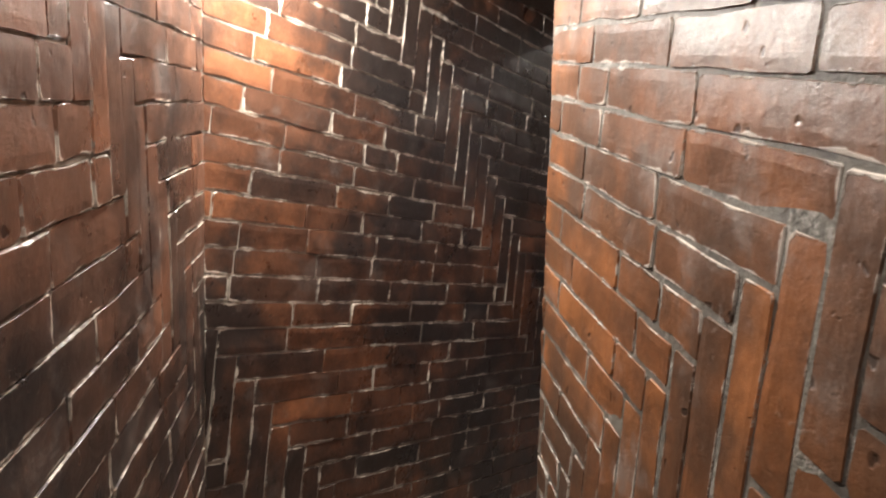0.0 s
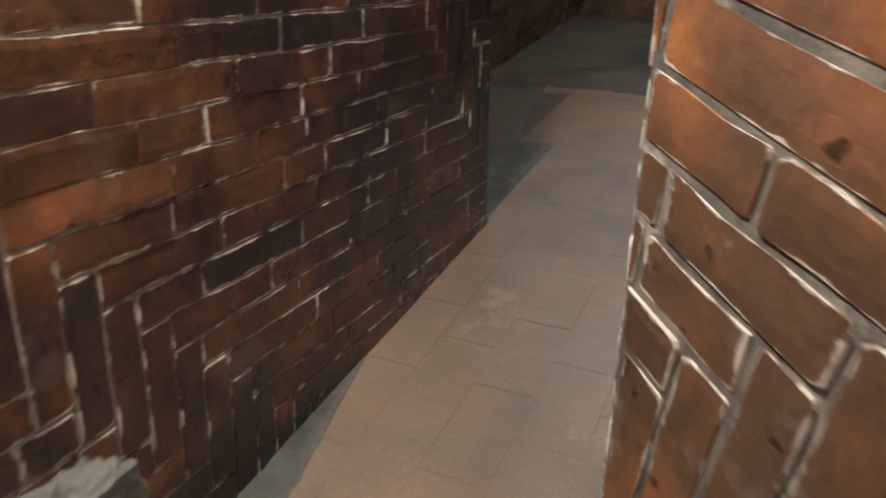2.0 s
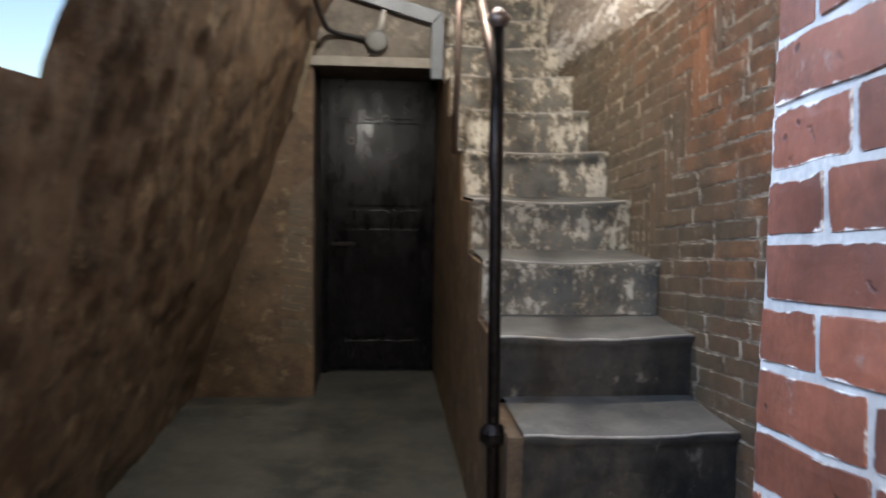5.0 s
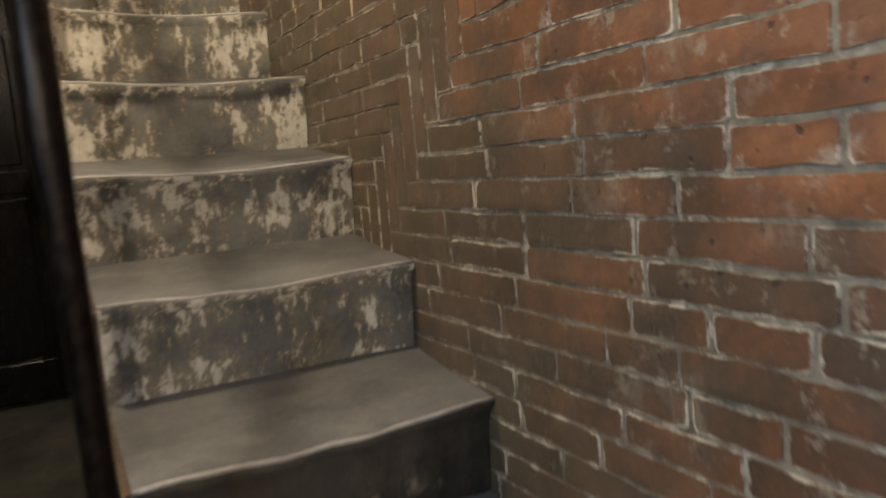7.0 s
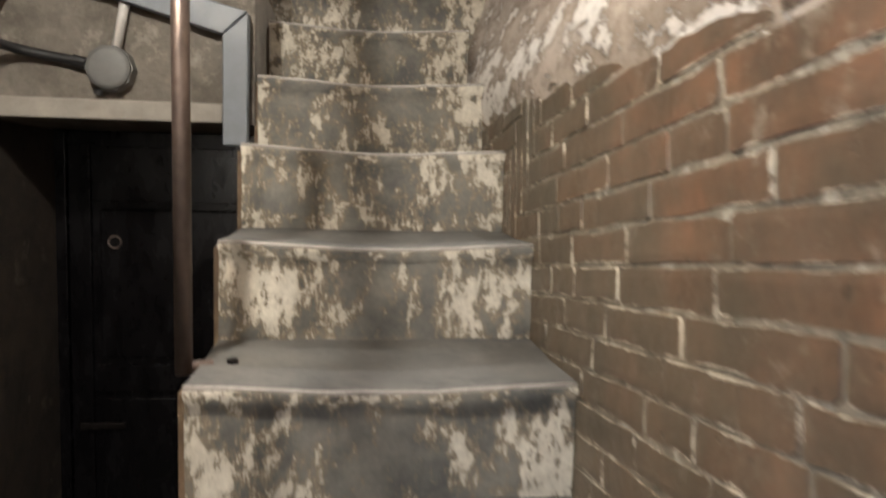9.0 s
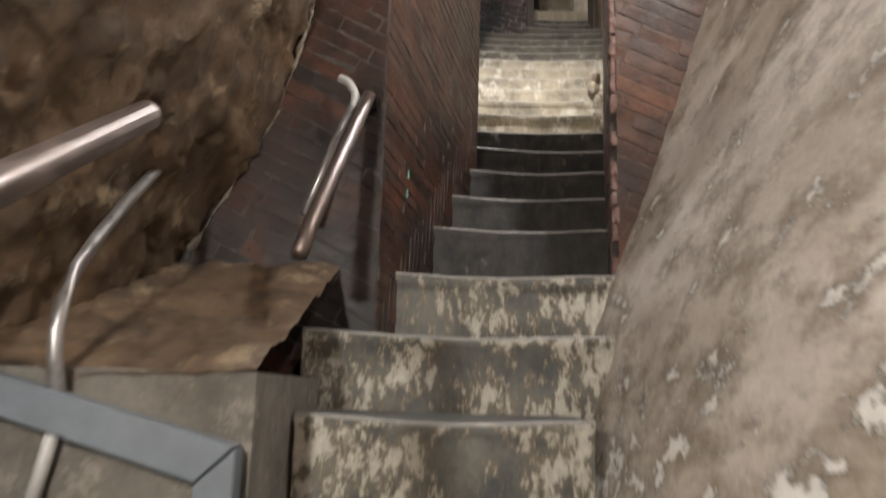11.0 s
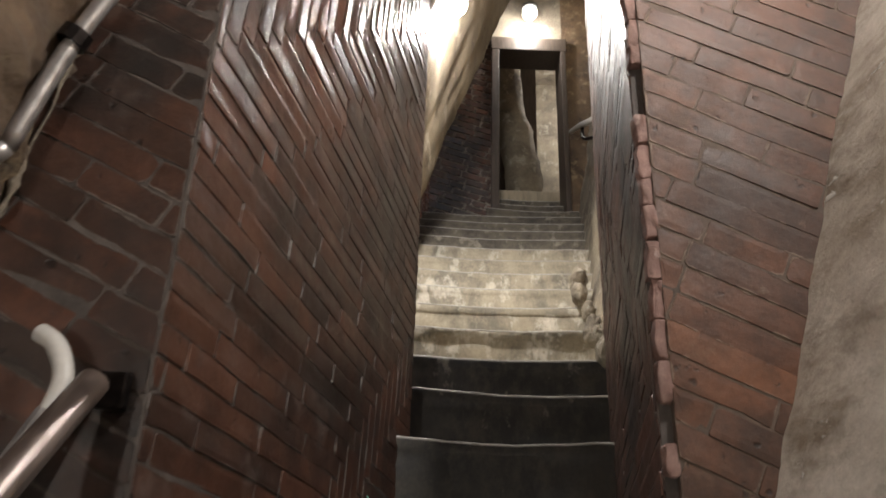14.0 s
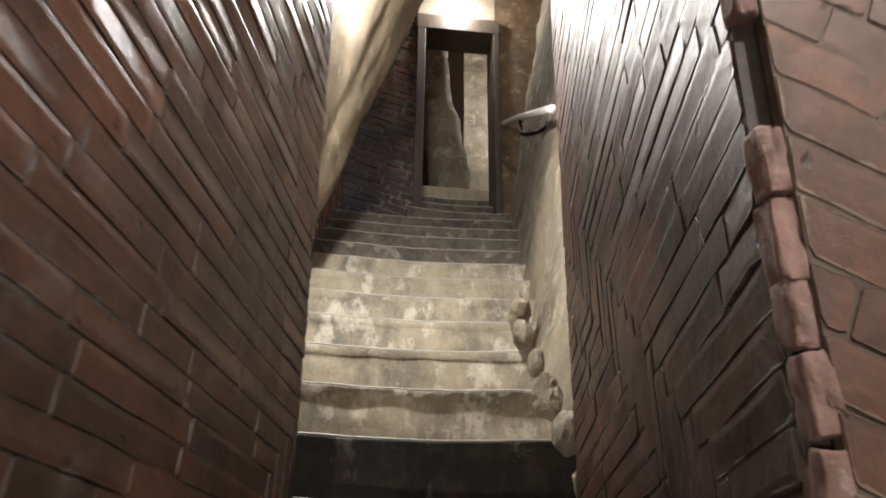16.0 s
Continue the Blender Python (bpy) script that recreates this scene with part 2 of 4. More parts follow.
def crusty(name):
    """Beige plaster with brown grime, over which a thick white lime crust survives in ragged flakes, most of all in a belt just above the brick."""
    m, n, l, b = material(name)
    flat = (1.0, 0.5, 1.0)
    clouds = noise_node(n, l, 3.2, 7, 0.65, stretch=flat)
    t = mix(n, l, ramp(n, l, clouds, (0.36, 0.0), (0.62, 1.0)), (0.60, 0.53, 0.46), (0.42, 0.35, 0.285))
    grime = noise_node(n, l, 8.0, 9, 0.72, stretch=flat)
    sep = n.new("ShaderNodeSeparateXYZ")
    l.new(n.new("ShaderNodeNewGeometry").outputs["Position"], sep.inputs[0])
    belt = n.new("ShaderNodeMapRange")
    for key, val in zip(("From Min", "From Max", "To Min", "To Max"), (2.12, 2.55, 0.085, 0.0)):
        belt.inputs[key].default_value = val
    l.new(sep.outputs["Z"], belt.inputs["Value"])
    low = n.new("ShaderNodeMath")
    l.new(grime, low.inputs[0])
    l.new(belt.outputs["Result"], low.inputs[1])
    t = mix(n, l, ramp(n, l, low.outputs[0], (0.47, 0.0), (0.62, 0.9)), t, (0.22, 0.168, 0.118))
    flake = mix(n, l, 0.45, noise_node(n, l, 8.0, 9, 0.68, stretch=flat), noise_node(n, l, 21.0, 8, 0.7, stretch=flat))
    add = n.new("ShaderNodeMath")
    l.new(flake, add.inputs[0])
    l.new(belt.outputs["Result"], add.inputs[1])
    white = ramp(n, l, add.outputs[0], (0.583, 0.0), (0.598, 0.8), (0.66, 1.0))
    t = mix(n, l, white, t, (0.84, 0.80, 0.74))
    fine = noise_node(n, l, 55.0, 8, 0.7)
    t = mix(n, l, 0.5, t, ramp(n, l, fine, (0.25, 0.55), (0.7, 1.0)), "MULTIPLY")
    l.new(t, b.inputs["Base Color"])
    b.inputs["Roughness"].default_value = 0.8
    bump(n, l, b, mix(n, l, 0.45, mix(n, l, 0.5, grime, fine), white), 0.9, 0.016)
    return m


PALE = crusty("pale_plaster")
STREAKED = patchy("streaked_plaster", (0.34, 0.275, 0.19), (0.17, 0.13, 0.09), (0.25, 0.195, 0.13), (0.50, 0.43, 0.33), 0.75, 3.2, 0.60, stretch=(2.2, 0.45, 0.8), relief=0.03, strength=0.8)
CREAM = patchy("cream_plaster", (0.40, 0.34, 0.25), (0.17, 0.14, 0.11), (0.30, 0.245, 0.18), (0.58, 0.52, 0.42), 0.85, 3.0, 0.58, relief=0.03, strength=0.8)
TREAD = patchy("tread_cement", (0.165, 0.160, 0.150), (0.095, 0.093, 0.088), (0.20, 0.190, 0.170), (0.33, 0.28, 0.20), 0.62, 3.0, 0.70, relief=0.004, fine=70)


def flaking_riser(name):
    """Grey cement scuffed bare in the middle, with crumbling limewash left at the sides and ochre dirt round it."""
    m, n, l, b = material(name)
    g = n.new("ShaderNodeNewGeometry")
    sep = n.new("ShaderNodeSeparateXYZ")
    l.new(g.outputs["Position"], sep.inputs[0])
    off = n.new("ShaderNodeMath")
    off.operation = "ADD"
    off.inputs[1].default_value = 0.60
    l.new(sep.outputs["X"], off.inputs[0])
    wide = n.new("ShaderNodeMath")
    wide.operation = "ABSOLUTE"
    l.new(off.outputs[0], wide.inputs[0])
    crumb = mix(n, l, 0.48, noise_node(n, l, 6.5, 12, 0.74), noise_node(n, l, 34.0, 8, 0.72, stretch=(1, 1, 0.4)))
    f = n.new("ShaderNodeMath")
    f.operation = "MULTIPLY_ADD"
    f.inputs[1].default_value = 0.15
    l.new(wide.outputs[0], f.inputs[0])
    l.new(crumb, f.inputs[2])
    base = mix(n, l, ramp(n, l, noise_node(n, l, 7.0, 8, 0.65), (0.36, 0.0), (0.64, 1.0)), (0.10, 0.10, 0.094), (0.25, 0.235, 0.20))
    t = mix(n, l, ramp(n, l, f.outputs[0], (0.500, 0.0), (0.535, 0.8)), base, (0.30, 0.235, 0.155))
    white = ramp(n, l, f.outputs[0], (0.540, 0.0), (0.558, 0.75), (0.63, 1.0))
    t = mix(n, l, white, t, (0.78, 0.73, 0.62))
    fine = noise_node(n, l, 75.0, 8, 0.7)
    t = mix(n, l, 0.6, t, ramp(n, l, fine, (0.25, 0.5), (0.7, 1.0)), "MULTIPLY")
    l.new(t, b.inputs["Base Color"])
    b.inputs["Roughness"].default_value = 0.62
    bump(n, l, b, mix(n, l, 0.5, crumb, mix(n, l, 0.4, fine, white)), 0.7, 0.008)
    return m


RISER = flaking_riser("riser_cement")
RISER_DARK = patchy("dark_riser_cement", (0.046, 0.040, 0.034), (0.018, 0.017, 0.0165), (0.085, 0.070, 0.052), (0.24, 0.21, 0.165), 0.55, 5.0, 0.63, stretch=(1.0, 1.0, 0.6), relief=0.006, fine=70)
# paler copy of the riser cement, with the lamplight past the spurs in its colour
RISER_LIT = patchy("lit_riser_cement", (0.44, 0.38, 0.28), (0.20, 0.178, 0.14), (0.48, 0.41, 0.30), (0.68, 0.62, 0.52), 0.75, 5.0, 0.56, stretch=(1.0, 1.0, 0.6), relief=0.008, fine=70)
NOSING = patchy("rubbed_cement_lip", (0.46, 0.43, 0.39), (0.34, 0.31, 0.28), (0.50, 0.47, 0.42), (0.66, 0.63, 0.58), 0.42, 7.0, 0.6, relief=0.003, fine=70)
# darker mix for the upper steps from n = 13 on
RISER_TOP = patchy("top_riser_cement", (0.17, 0.145, 0.11), (0.075, 0.066, 0.055), (0.21, 0.175, 0.13), (0.36, 0.32, 0.26), 0.75, 6.0, 0.60, relief=0.008, fine=70)
SCREED = patchy("cement_floor", (0.100, 0.100, 0.086), (0.046, 0.049, 0.044), (0.135, 0.124, 0.102), (0.22, 0.19, 0.15), 0.55, 2.2, 0.66, relief=0.004, fine=60)
STONE = patchy("grey_stone", (0.20, 0.195, 0.175), (0.07, 0.067, 0.062), (0.26, 0.25, 0.22), (0.45, 0.44, 0.40), 0.5, 7.0, 0.58, relief=0.03, strength=0.9)
TILE = patchy("floor_tile", (0.27, 0.188, 0.132), (0.165, 0.132, 0.105), (0.235, 0.182, 0.136), (0.33, 0.265, 0.21), 0.48, 1.7, 0.64, relief=0.002, strength=0.4, fine=90)
BLACK_WOOD = simple("black_varnished_wood", (0.004, 0.0036, 0.0042), 0.22, vary=0.4, relief=0.0004, scale=5, stretch=(2, 2, 0.8))
BLACK_WOOD.node_tree.nodes["Principled BSDF"].inputs["Specular IOR Level"].default_value = 0.13
BROWN_WOOD = simple("old_dark_wood", (0.075, 0.055, 0.042), 0.5, vary=0.45, relief=0.004, scale=10, stretch=(5, 5, 0.7))
PALE_WOOD = simple("worn_pale_wood", (0.30, 0.245, 0.17), 0.6, vary=0.3, relief=0.004, scale=8, stretch=(4, 4, 0.6))
IRON = simple("black_iron", (0.022, 0.018, 0.017), 0.38, 0.85, vary=0.5, relief=0.002, scale=40)
STEEL = simple("worn_steel", (0.20, 0.155, 0.135), 0.42, 0.8, vary=0.25, relief=0.001, scale=30)
GALV = simple("galvanised_tube", (0.40, 0.38, 0.37), 0.35, 0.75, vary=0.25, relief=0.001, scale=30)
TRAY = simple("grey_painted_steel", (0.175, 0.195, 0.22), 0.45, vary=0.12, relief=0.0006, scale=18)
BOXGREY = simple("grey_plastic", (0.15, 0.15, 0.145), 0.5, vary=0.15, relief=0.001, scale=30)
WHITE_PIPE = simple("off_white_pipe", (0.55, 0.53, 0.50), 0.35, vary=0.12, relief=0.001, scale=30)
RUBBER = simple("black_cable", (0.012, 0.012, 0.013), 0.5, vary=0.3, relief=0.001)
LINTEL = simple("painted_lintel", (0.30, 0.275, 0.24), 0.7, vary=0.25, relief=0.003, scale=12)
GREEN = simple("green_paint", (0.16, 0.42, 0.33), 0.6, vary=0.3)
EDGE = patchy("broken_brick_edge", (0.27, 0.155, 0.128), (0.17, 0.095, 0.075), (0.32, 0.205, 0.175), (0.40, 0.30, 0.27), 0.75, 9.0, 0.62, relief=0.01)
GLOW, gn, gl, gb = material("lamp_glass")
gb.inputs["Base Color"].default_value = (0.9, 0.88, 0.84, 1)
gb.inputs["Emission Color"].default_value = (1.0, 0.93, 0.82, 1)
gb.inputs["Emission Strength"].default_value = 9.0


# ---- shape helpers ----
def mesh_ob(name, verts, faces, mat, parent=None, label="", smooth=False):
    me = bpy.data.meshes.new(name)
    me.from_pydata([tuple(v) for v in verts], [], faces)
    me.materials.append(mat)
    if smooth:
        me.polygons.foreach_set("use_smooth", [True] * len(me.polygons))
    me.update()
    ob = new(name, me)
    ob.parent = parent
    return tagged(ob, label) if label else ob


def part(name, bm, mat, parent=None, label="", smooth=False):
    bmesh.ops.recalc_face_normals(bm, faces=bm.faces)
    me = bpy.data.meshes.new(name)
    bm.to_mesh(me)
    bm.free()
    me.materials.append(mat)
    if smooth:
        me.polygons.foreach_set("use_smooth", [True] * len(me.polygons))
    ob = new(name, me)
    ob.parent = parent
    return tagged(ob, label) if label else ob


def holder(name, label, category, kind="", group=""):
    return tagged(new(name), label, category, group, kind)


def slab(name, corners, thick, mat, label, category="wall", parent=None):
    a = [Vector(p) for p in corners]
    nrm = (a[1] - a[0]).cross(a[-1] - a[0]).normalized()
    k = len(a)
    verts = a + [p - nrm * thick for p in a]
    faces = [tuple(range(k)), tuple(range(2 * k - 1, k - 1, -1))]
    faces += [(i, i + k, (i + 1) % k + k, (i + 1) % k) for i in range(k)]
    ob = mesh_ob(name, verts, faces, mat, parent)
    return ob if parent else tagged(ob, label, category, kind="structure")


def block(lo, hi, bevel=0.004, bm=None):
    bm = bm or bmesh.new()
    m = Matrix.Translation([(a + b) / 2 for a, b in zip(lo, hi)]) @ Matrix.Diagonal((*[b - a for a, b in zip(lo, hi)], 1))
    made = bmesh.ops.create_cube(bm, size=1, matrix=m)
    if bevel:
        edges = list({e for v in made["verts"] for e in v.link_edges})
        bmesh.ops.bevel(bm, geom=edges, offset=bevel, segments=2, affect="EDGES", profile=0.6)
    return bm


def tube(points, radius, sides=12, bm=None, cap=True):
    """A round bar along a line of points."""
    bm = bm or bmesh.new()
    pts = [Vector(p) for p in points]
    rings = []
    for i, p in enumerate(pts):
        d = (pts[min(i + 1, len(pts) - 1)] - pts[max(i - 1, 0)]).normalized()
        side = d.cross(Vector((0, 0, 1)) if abs(d.z) < 0.9 else Vector((1, 0, 0))).normalized()
        up = side.cross(d)
        r = radius[i] if isinstance(radius, (list, tuple)) else radius
        rings.append([bm.verts.new(p + (side * math.cos(a) + up * math.sin(a)) * r) for a in (2 * math.pi * k / sides for k in range(sides))])
    for a, b in zip(rings, rings[1:]):
        for k in range(sides):
            bm.faces.new((a[k], a[(k + 1) % sides], b[(k + 1) % sides], b[k]))
    if cap:
        bm.faces.new(rings[0][::-1])
        bm.faces.new(rings[-1])
    return bm


def curve_points(points, steps=8):
    """A smooth line through points."""
    p = [Vector(q) for q in points]
    out = []
    for i in range(len(p) - 1):
        a, b, c, d = p[max(i - 1, 0)], p[i], p[i + 1], p[min(i + 2, len(p) - 1)]
        for s in range(steps):
            t = s / steps
            out.append(0.5 * (2 * b + (c - a) * t + (2 * a - 5 * b + 4 * c - d) * t * t + (3 * b - a - 3 * c + d) * t ** 3))
    return out + [p[-1]]


def sheet(name, fn, u0, u1, v0, v1, nu, nv, mat, label, rough=0.012, scale=2.5, thick=None, category="wall", calm=None, ridge=0.0, hole=None):
    """A hand-plastered surface: fn(u, v) gives its place; it undulates a little."""
    verts, faces = [], []
    for i in range(nu + 1):
        for j in range(nv + 1):
            u, v = u0 + (u1 - u0) * i / nu, v0 + (v1 - v0) * j / nv
            p = Vector(fn(u, v))
            e = 0.01
            nr = (Vector(fn(u + e, v)) - p).cross(Vector(fn(u, v + e)) - p).normalized()
            q = 1.0 if calm is None else min(1.0, max(0.0, (v - v0) / calm))
            p += nr * rough * q * (noise.fractal(p * scale, 0.75, 2.0, 6) + 0.30 * noise.fractal(p * 13, 0.7, 2.0, 3))
            if ridge and p.z > 2.3:
                w = noise.fractal(Vector((p.x * 2, p.y * 2.1 + p.z * 2.4, p.z * 3.2 - p.y * 1.6)), 0.7, 2.0, 4)
                p += nr * ridge * min(1, (p.z - 2.3) * 2) * max(0, 1 - abs(w) * 3.5) ** 2 * (1 + 0.6 * noise.noise(p * 30))
            verts.append(p)
    for i in range(nu):
        for j in range(nv):
            a = i * (nv + 1) + j
            u, v = u0 + (u1 - u0) * (i + 0.5) / nu, v0 + (v1 - v0) * (j + 0.5) / nv
            if hole and hole[0] < u < hole[1] and hole[2] < v < hole[3]:
                continue
            faces.append((a, a + nv + 1, a + nv + 2, a + 1))
    ob = mesh_ob(name, verts, faces, mat, None, "", True)
    if thick:
        mod = ob.modifiers.new("thickness", "SOLIDIFY")
        mod.thickness, mod.offset = thick, 1
    return tagged(ob, label, category, kind="structure")


# ---- brickwork ----
def clip(poly, edges):
    """Keeps the part of a polygon inside a convex outline (anticlockwise)."""
    for (ax, ay), (bx, by) in edges:
        out = []
        for i, p in enumerate(poly):
            q = poly[(i + 1) % len(poly)]
            sp = (bx - ax) * (p[1] - ay) - (by - ay) * (p[0] - ax)
            sq = (bx - ax) * (q[1] - ay) - (by - ay) * (q[0] - ax)
            if sp >= 0:
                out.append(p)
            if sp * sq < 0:
                t = sp / (sp - sq)
                out.append((p[0] + (q[0] - p[0]) * t, p[1] + (q[1] - p[1]) * t))
        poly = out
        if len(poly) < 3:
            return []
    return poly


def brick_shape(poly, depth, chamfer, rng, wear=1.0):
    """Vertices and faces of a brick: rounded corners, a worn wavering edge, sides down to the bed."""
    ring = []
    for i, p in enumerate(poly):
        o, q = poly[i - 1], poly[(i + 1) % len(poly)]
        dp, dq = math.dist(p, o), math.dist(p, q)
        r = min(rng.uniform(0.0015, 0.009) * wear, dp * 0.3, dq * 0.3)
        ring.append((p[0] + (o[0] - p[0]) / dp * r, p[1] + (o[1] - p[1]) / dp * r))
        ring.append((p[0] + (q[0] - p[0]) / dq * r * 0.6, p[1] + (q[1] - p[1]) / dq * r * 0.6))
        if dq > 0.09:
            nx, ny = (q[1] - p[1]) / dq, -(q[0] - p[0]) / dq
            for t in (0.35, 0.7):
                w = rng.gauss(-0.0004, 0.0019) * wear
                ring.append((p[0] + (q[0] - p[0]) * t + nx * w, p[1] + (q[1] - p[1]) * t + ny * w))
    cx, cy = sum(p[0] for p in ring) / len(ring), sum(p[1] for p in ring) / len(ring)
    k = len(ring)
    verts = [(x, y, -0.004) for x, y in ring]
    half_x, half_y = max(abs(p[0] - cx) for p in ring), max(abs(p[1] - cy) for p in ring)
    sx, sy = wear * rng.uniform(-0.0013, 0.0013) / half_x, wear * rng.uniform(-0.0013, 0.0013) / half_y
    for x, y in ring:
        d = math.hypot(x - cx, y - cy) or 1
        c = chamfer * rng.uniform(0.5, 1.8)
        verts.append((x - (x - cx) / d * c, y - (y - cy) / d * c * 1.1, depth + (x - cx) * sx + (y - cy) * sy))
    for x, y, z in verts[k:2 * k]:
        verts.append((x - (x - cx) * min(0.4, 0.016 / half_x), y - (y - cy) * min(0.45, 0.016 / half_y), z + 0.0005))
    faces = [tuple(range(2 * k, 3 * k))]
    for o in (0, k):
        faces += [(o + i, o + (i + 1) % k, o + k + (i + 1) % k, o + k + i) for i in range(k)]
    return verts, faces


def mark_edges(me, values):
    """Notes how near each vertex lies to its brick's joint, where mortar was smeared over the brick."""
    at = me.attributes.new("joint", "FLOAT", "POINT")
    at.data.foreach_set("value", values)


PIECES = []


def brick_face(wall, origin, along, up, outline, tilt, key, course=0.062, joint=0.012, length=0.275, band=None, lean=1, first=0.0,
               near=None, depth=0.010, chamfer=0.004, seed=1, missing=0.0, wander=0.0, gap=None):
    """Notes brickwork to be laid on a wall: tilted courses, crossed by stepped bands of upright bricks."""
    PIECES.append(dict(wall=wall, origin=origin, along=along, up=up, outline=outline, tilt=tilt, key=key, course=course, joint=joint, length=length,
                       band=band, lean=lean, first=first, near=near, depth=depth, chamfer=chamfer, seed=seed, missing=missing, wander=wander, gap=gap))


def lay(wall, origin, along, up, outline, tilt, key, course, joint, length, band, lean, first, near, depth, chamfer, seed, missing, wander, gap):
    rng = random.Random(seed)
    h, v = Vector(along).normalized(), Vector(up).normalized()
    nrm = h.cross(v)
    c, s = math.cos(radians(tilt)), math.sin(radians(tilt))
    to_ab = lambda u, w: (c * u + s * w, -s * u + c * w)
    ab = [to_ab(*p) for p in outline]
    edges = [(ab[i], ab[(i + 1) % len(ab)]) for i in range(len(ab))]
    a_lo, a_hi = min(p[0] for p in ab), max(p[0] for p in ab)
    b_lo, b_hi = min(p[1] for p in ab), max(p[1] for p in ab)
    base = Matrix((h * c + v * s, v * c - h * s, nrm)).transposed().to_4x4()
    base.translation = Vector(origin)
    rects = []
    j0, j1 = math.floor(b_lo / course) - 1, math.ceil(b_hi / course) + 1
    for j in range(j0, j1):
        spans = []
        if band:
            m0 = math.floor((a_lo - first + min(lean * j0, lean * j1) * course) / band) - 2
            m1 = math.ceil((a_hi - first + max(lean * j0, lean * j1) * course) / band) + 2
            starts = [first + m * band - lean * j * course for m in range(m0, m1)]
            for st in starts:
                spans.append((st + 4 * course, st + band))
        else:
            spans.append((a_lo - length * rng.random(), a_hi + 0.05))
        for a0, a1 in spans:
            a = a0
            while a < a1 - 0.01:
                w = length * rng.choice((1.0, 1.0, 1.0, 0.5, 0.75, 0.92))
                if a1 - a - w < 0.07:
                    w = a1 - a
                rects.append((a, j * course, w, course, 0))
                a += w
    if band:
        for m in range(math.floor((a_lo - first) / band) - 12, math.ceil((a_hi - first) / band) + 12):
            for k in range(-int((abs(b_hi) + abs(b_lo)) / course) - 8, int((abs(b_hi) + abs(b_lo)) / course) + 8):
                a, j = first + m * band + k * course, -lean * k
                if lean > 0:
                    rects.append((a, j * course, course, 4 * course, 1))
                else:
                    rects.append((a, (j - 3) * course, course, 4 * course, 1))
    rest_v, rest_f, rest_e, cache, chosen = [], [], [], {}, set()
    if near:
        order = []
        for i, (a, b, w, hh, upright) in enumerate(rects):
            if all(sum((q[0] - p[0]) * (y - p[1]) - (q[1] - p[1]) * (x - p[0]) < 0 for p, q in edges) == 0 for x in (a, a + w) for y in (b, b + hh)):
                cu, cw = c * (a + w / 2) - s * (b + hh / 2), s * (a + w / 2) + c * (b + hh / 2)
                order.append((math.hypot(max(0, near[0] - cu, cu - near[1]), max(0, near[2] - cw, cw - near[3])), i))
        chosen = {i for d, i in sorted(order)[:295]}
    for num, (a, b, w, hh, upright) in enumerate(rects):
        if a > a_hi or a + w < a_lo or b > b_hi or b + hh < b_lo or rng.random() < missing:
            continue
        mu, mw = c * (a + w / 2) - s * (b + hh / 2), s * (a + w / 2) + c * (b + hh / 2)
        if gap and gap[0] < mu < gap[1] and gap[2] < mw < gap[3]:
            continue
        jt = joint * rng.uniform(0.5, 1.35)
        x0, x1, y0, y1 = a + jt / 2, a + w - jt / 2, b + jt / 2, b + hh - jt / 2
        sag = wander * noise.noise(Vector((a * 1.3, b * 1.1, seed)))
        poly = [(x0, y0), (x1, y0), (x1, y1), (x0, y1)]
        cut = clip(poly, edges)
        if len(cut) < 3 or abs(sum(cut[i][0] * cut[(i + 1) % len(cut)][1] - cut[(i + 1) % len(cut)][0] * cut[i][1] for i in range(len(cut)))) < 0.0006:
            continue
        whole = len(cut) == 4 and all(math.dist(p, q) < 1e-6 for p, q in zip(cut, poly))
        dep = depth * rng.uniform(0.75, 1.4) + max(0, sag)
        if whole and num in chosen:
            kk = (round(w, 2), upright, rng.randrange(8))
            if kk not in cache:
                ww = x1 - x0
                vs, fs = brick_shape([(-ww / 2, -(y1 - y0) / 2), (ww / 2, -(y1 - y0) / 2), (ww / 2, (y1 - y0) / 2), (-ww / 2, (y1 - y0) / 2)], 0.0, chamfer, rng)
                me = bpy.data.meshes.new("brick")
                me.from_pydata(vs, [], fs)
                me.materials.append(BRICKS[key][0])
                mark_edges(me, [1.0] * (len(vs) // 3 * 2) + [0.0] * (len(vs) // 3))
                cache[kk] = me
            ob = new("brick", cache[kk])
            ob.parent = wall
            ob.matrix_basis = base @ Matrix.Translation(((x0 + x1) / 2, (y0 + y1) / 2, dep))
        else:
            vs, fs = brick_shape(cut, dep, chamfer, rng)
            o = len(rest_v)
            rest_v += [base @ Vector(p) for p in vs]
            rest_f += [tuple(i + o for i in f) for f in fs]
            rest_e += [1.0] * (len(vs) // 3 * 2) + [0.0] * (len(vs) // 3)
    if rest_v:
        joined = mesh_ob("brickwork", rest_v, rest_f, BRICKS[key][1], wall)
        mark_edges(joined.data, rest_e)
        tagged(joined, "courses of old brick in lime mortar", kind="stuff")


def brick_wall(name, p, q, z0, z1, thick, key, tilt, label, mortar=MORTAR, **kw):
    """An upright brick wall seen with p at the right hand and q at the left hand."""
    ob = slab(name, [(*q, z0), (*p, z0), (*p, z1), (*q, z1)], thick, mortar, label)
    d = Vector((p[0] - q[0], p[1] - q[1], 0))
    brick_face(ob, (*q, 0), d, (0, 0, 1), [(0.002, z0), (d.length - 0.002, z0), (d.length - 0.002, z1), (0.002, z1)], tilt, key, **kw)
    return ob


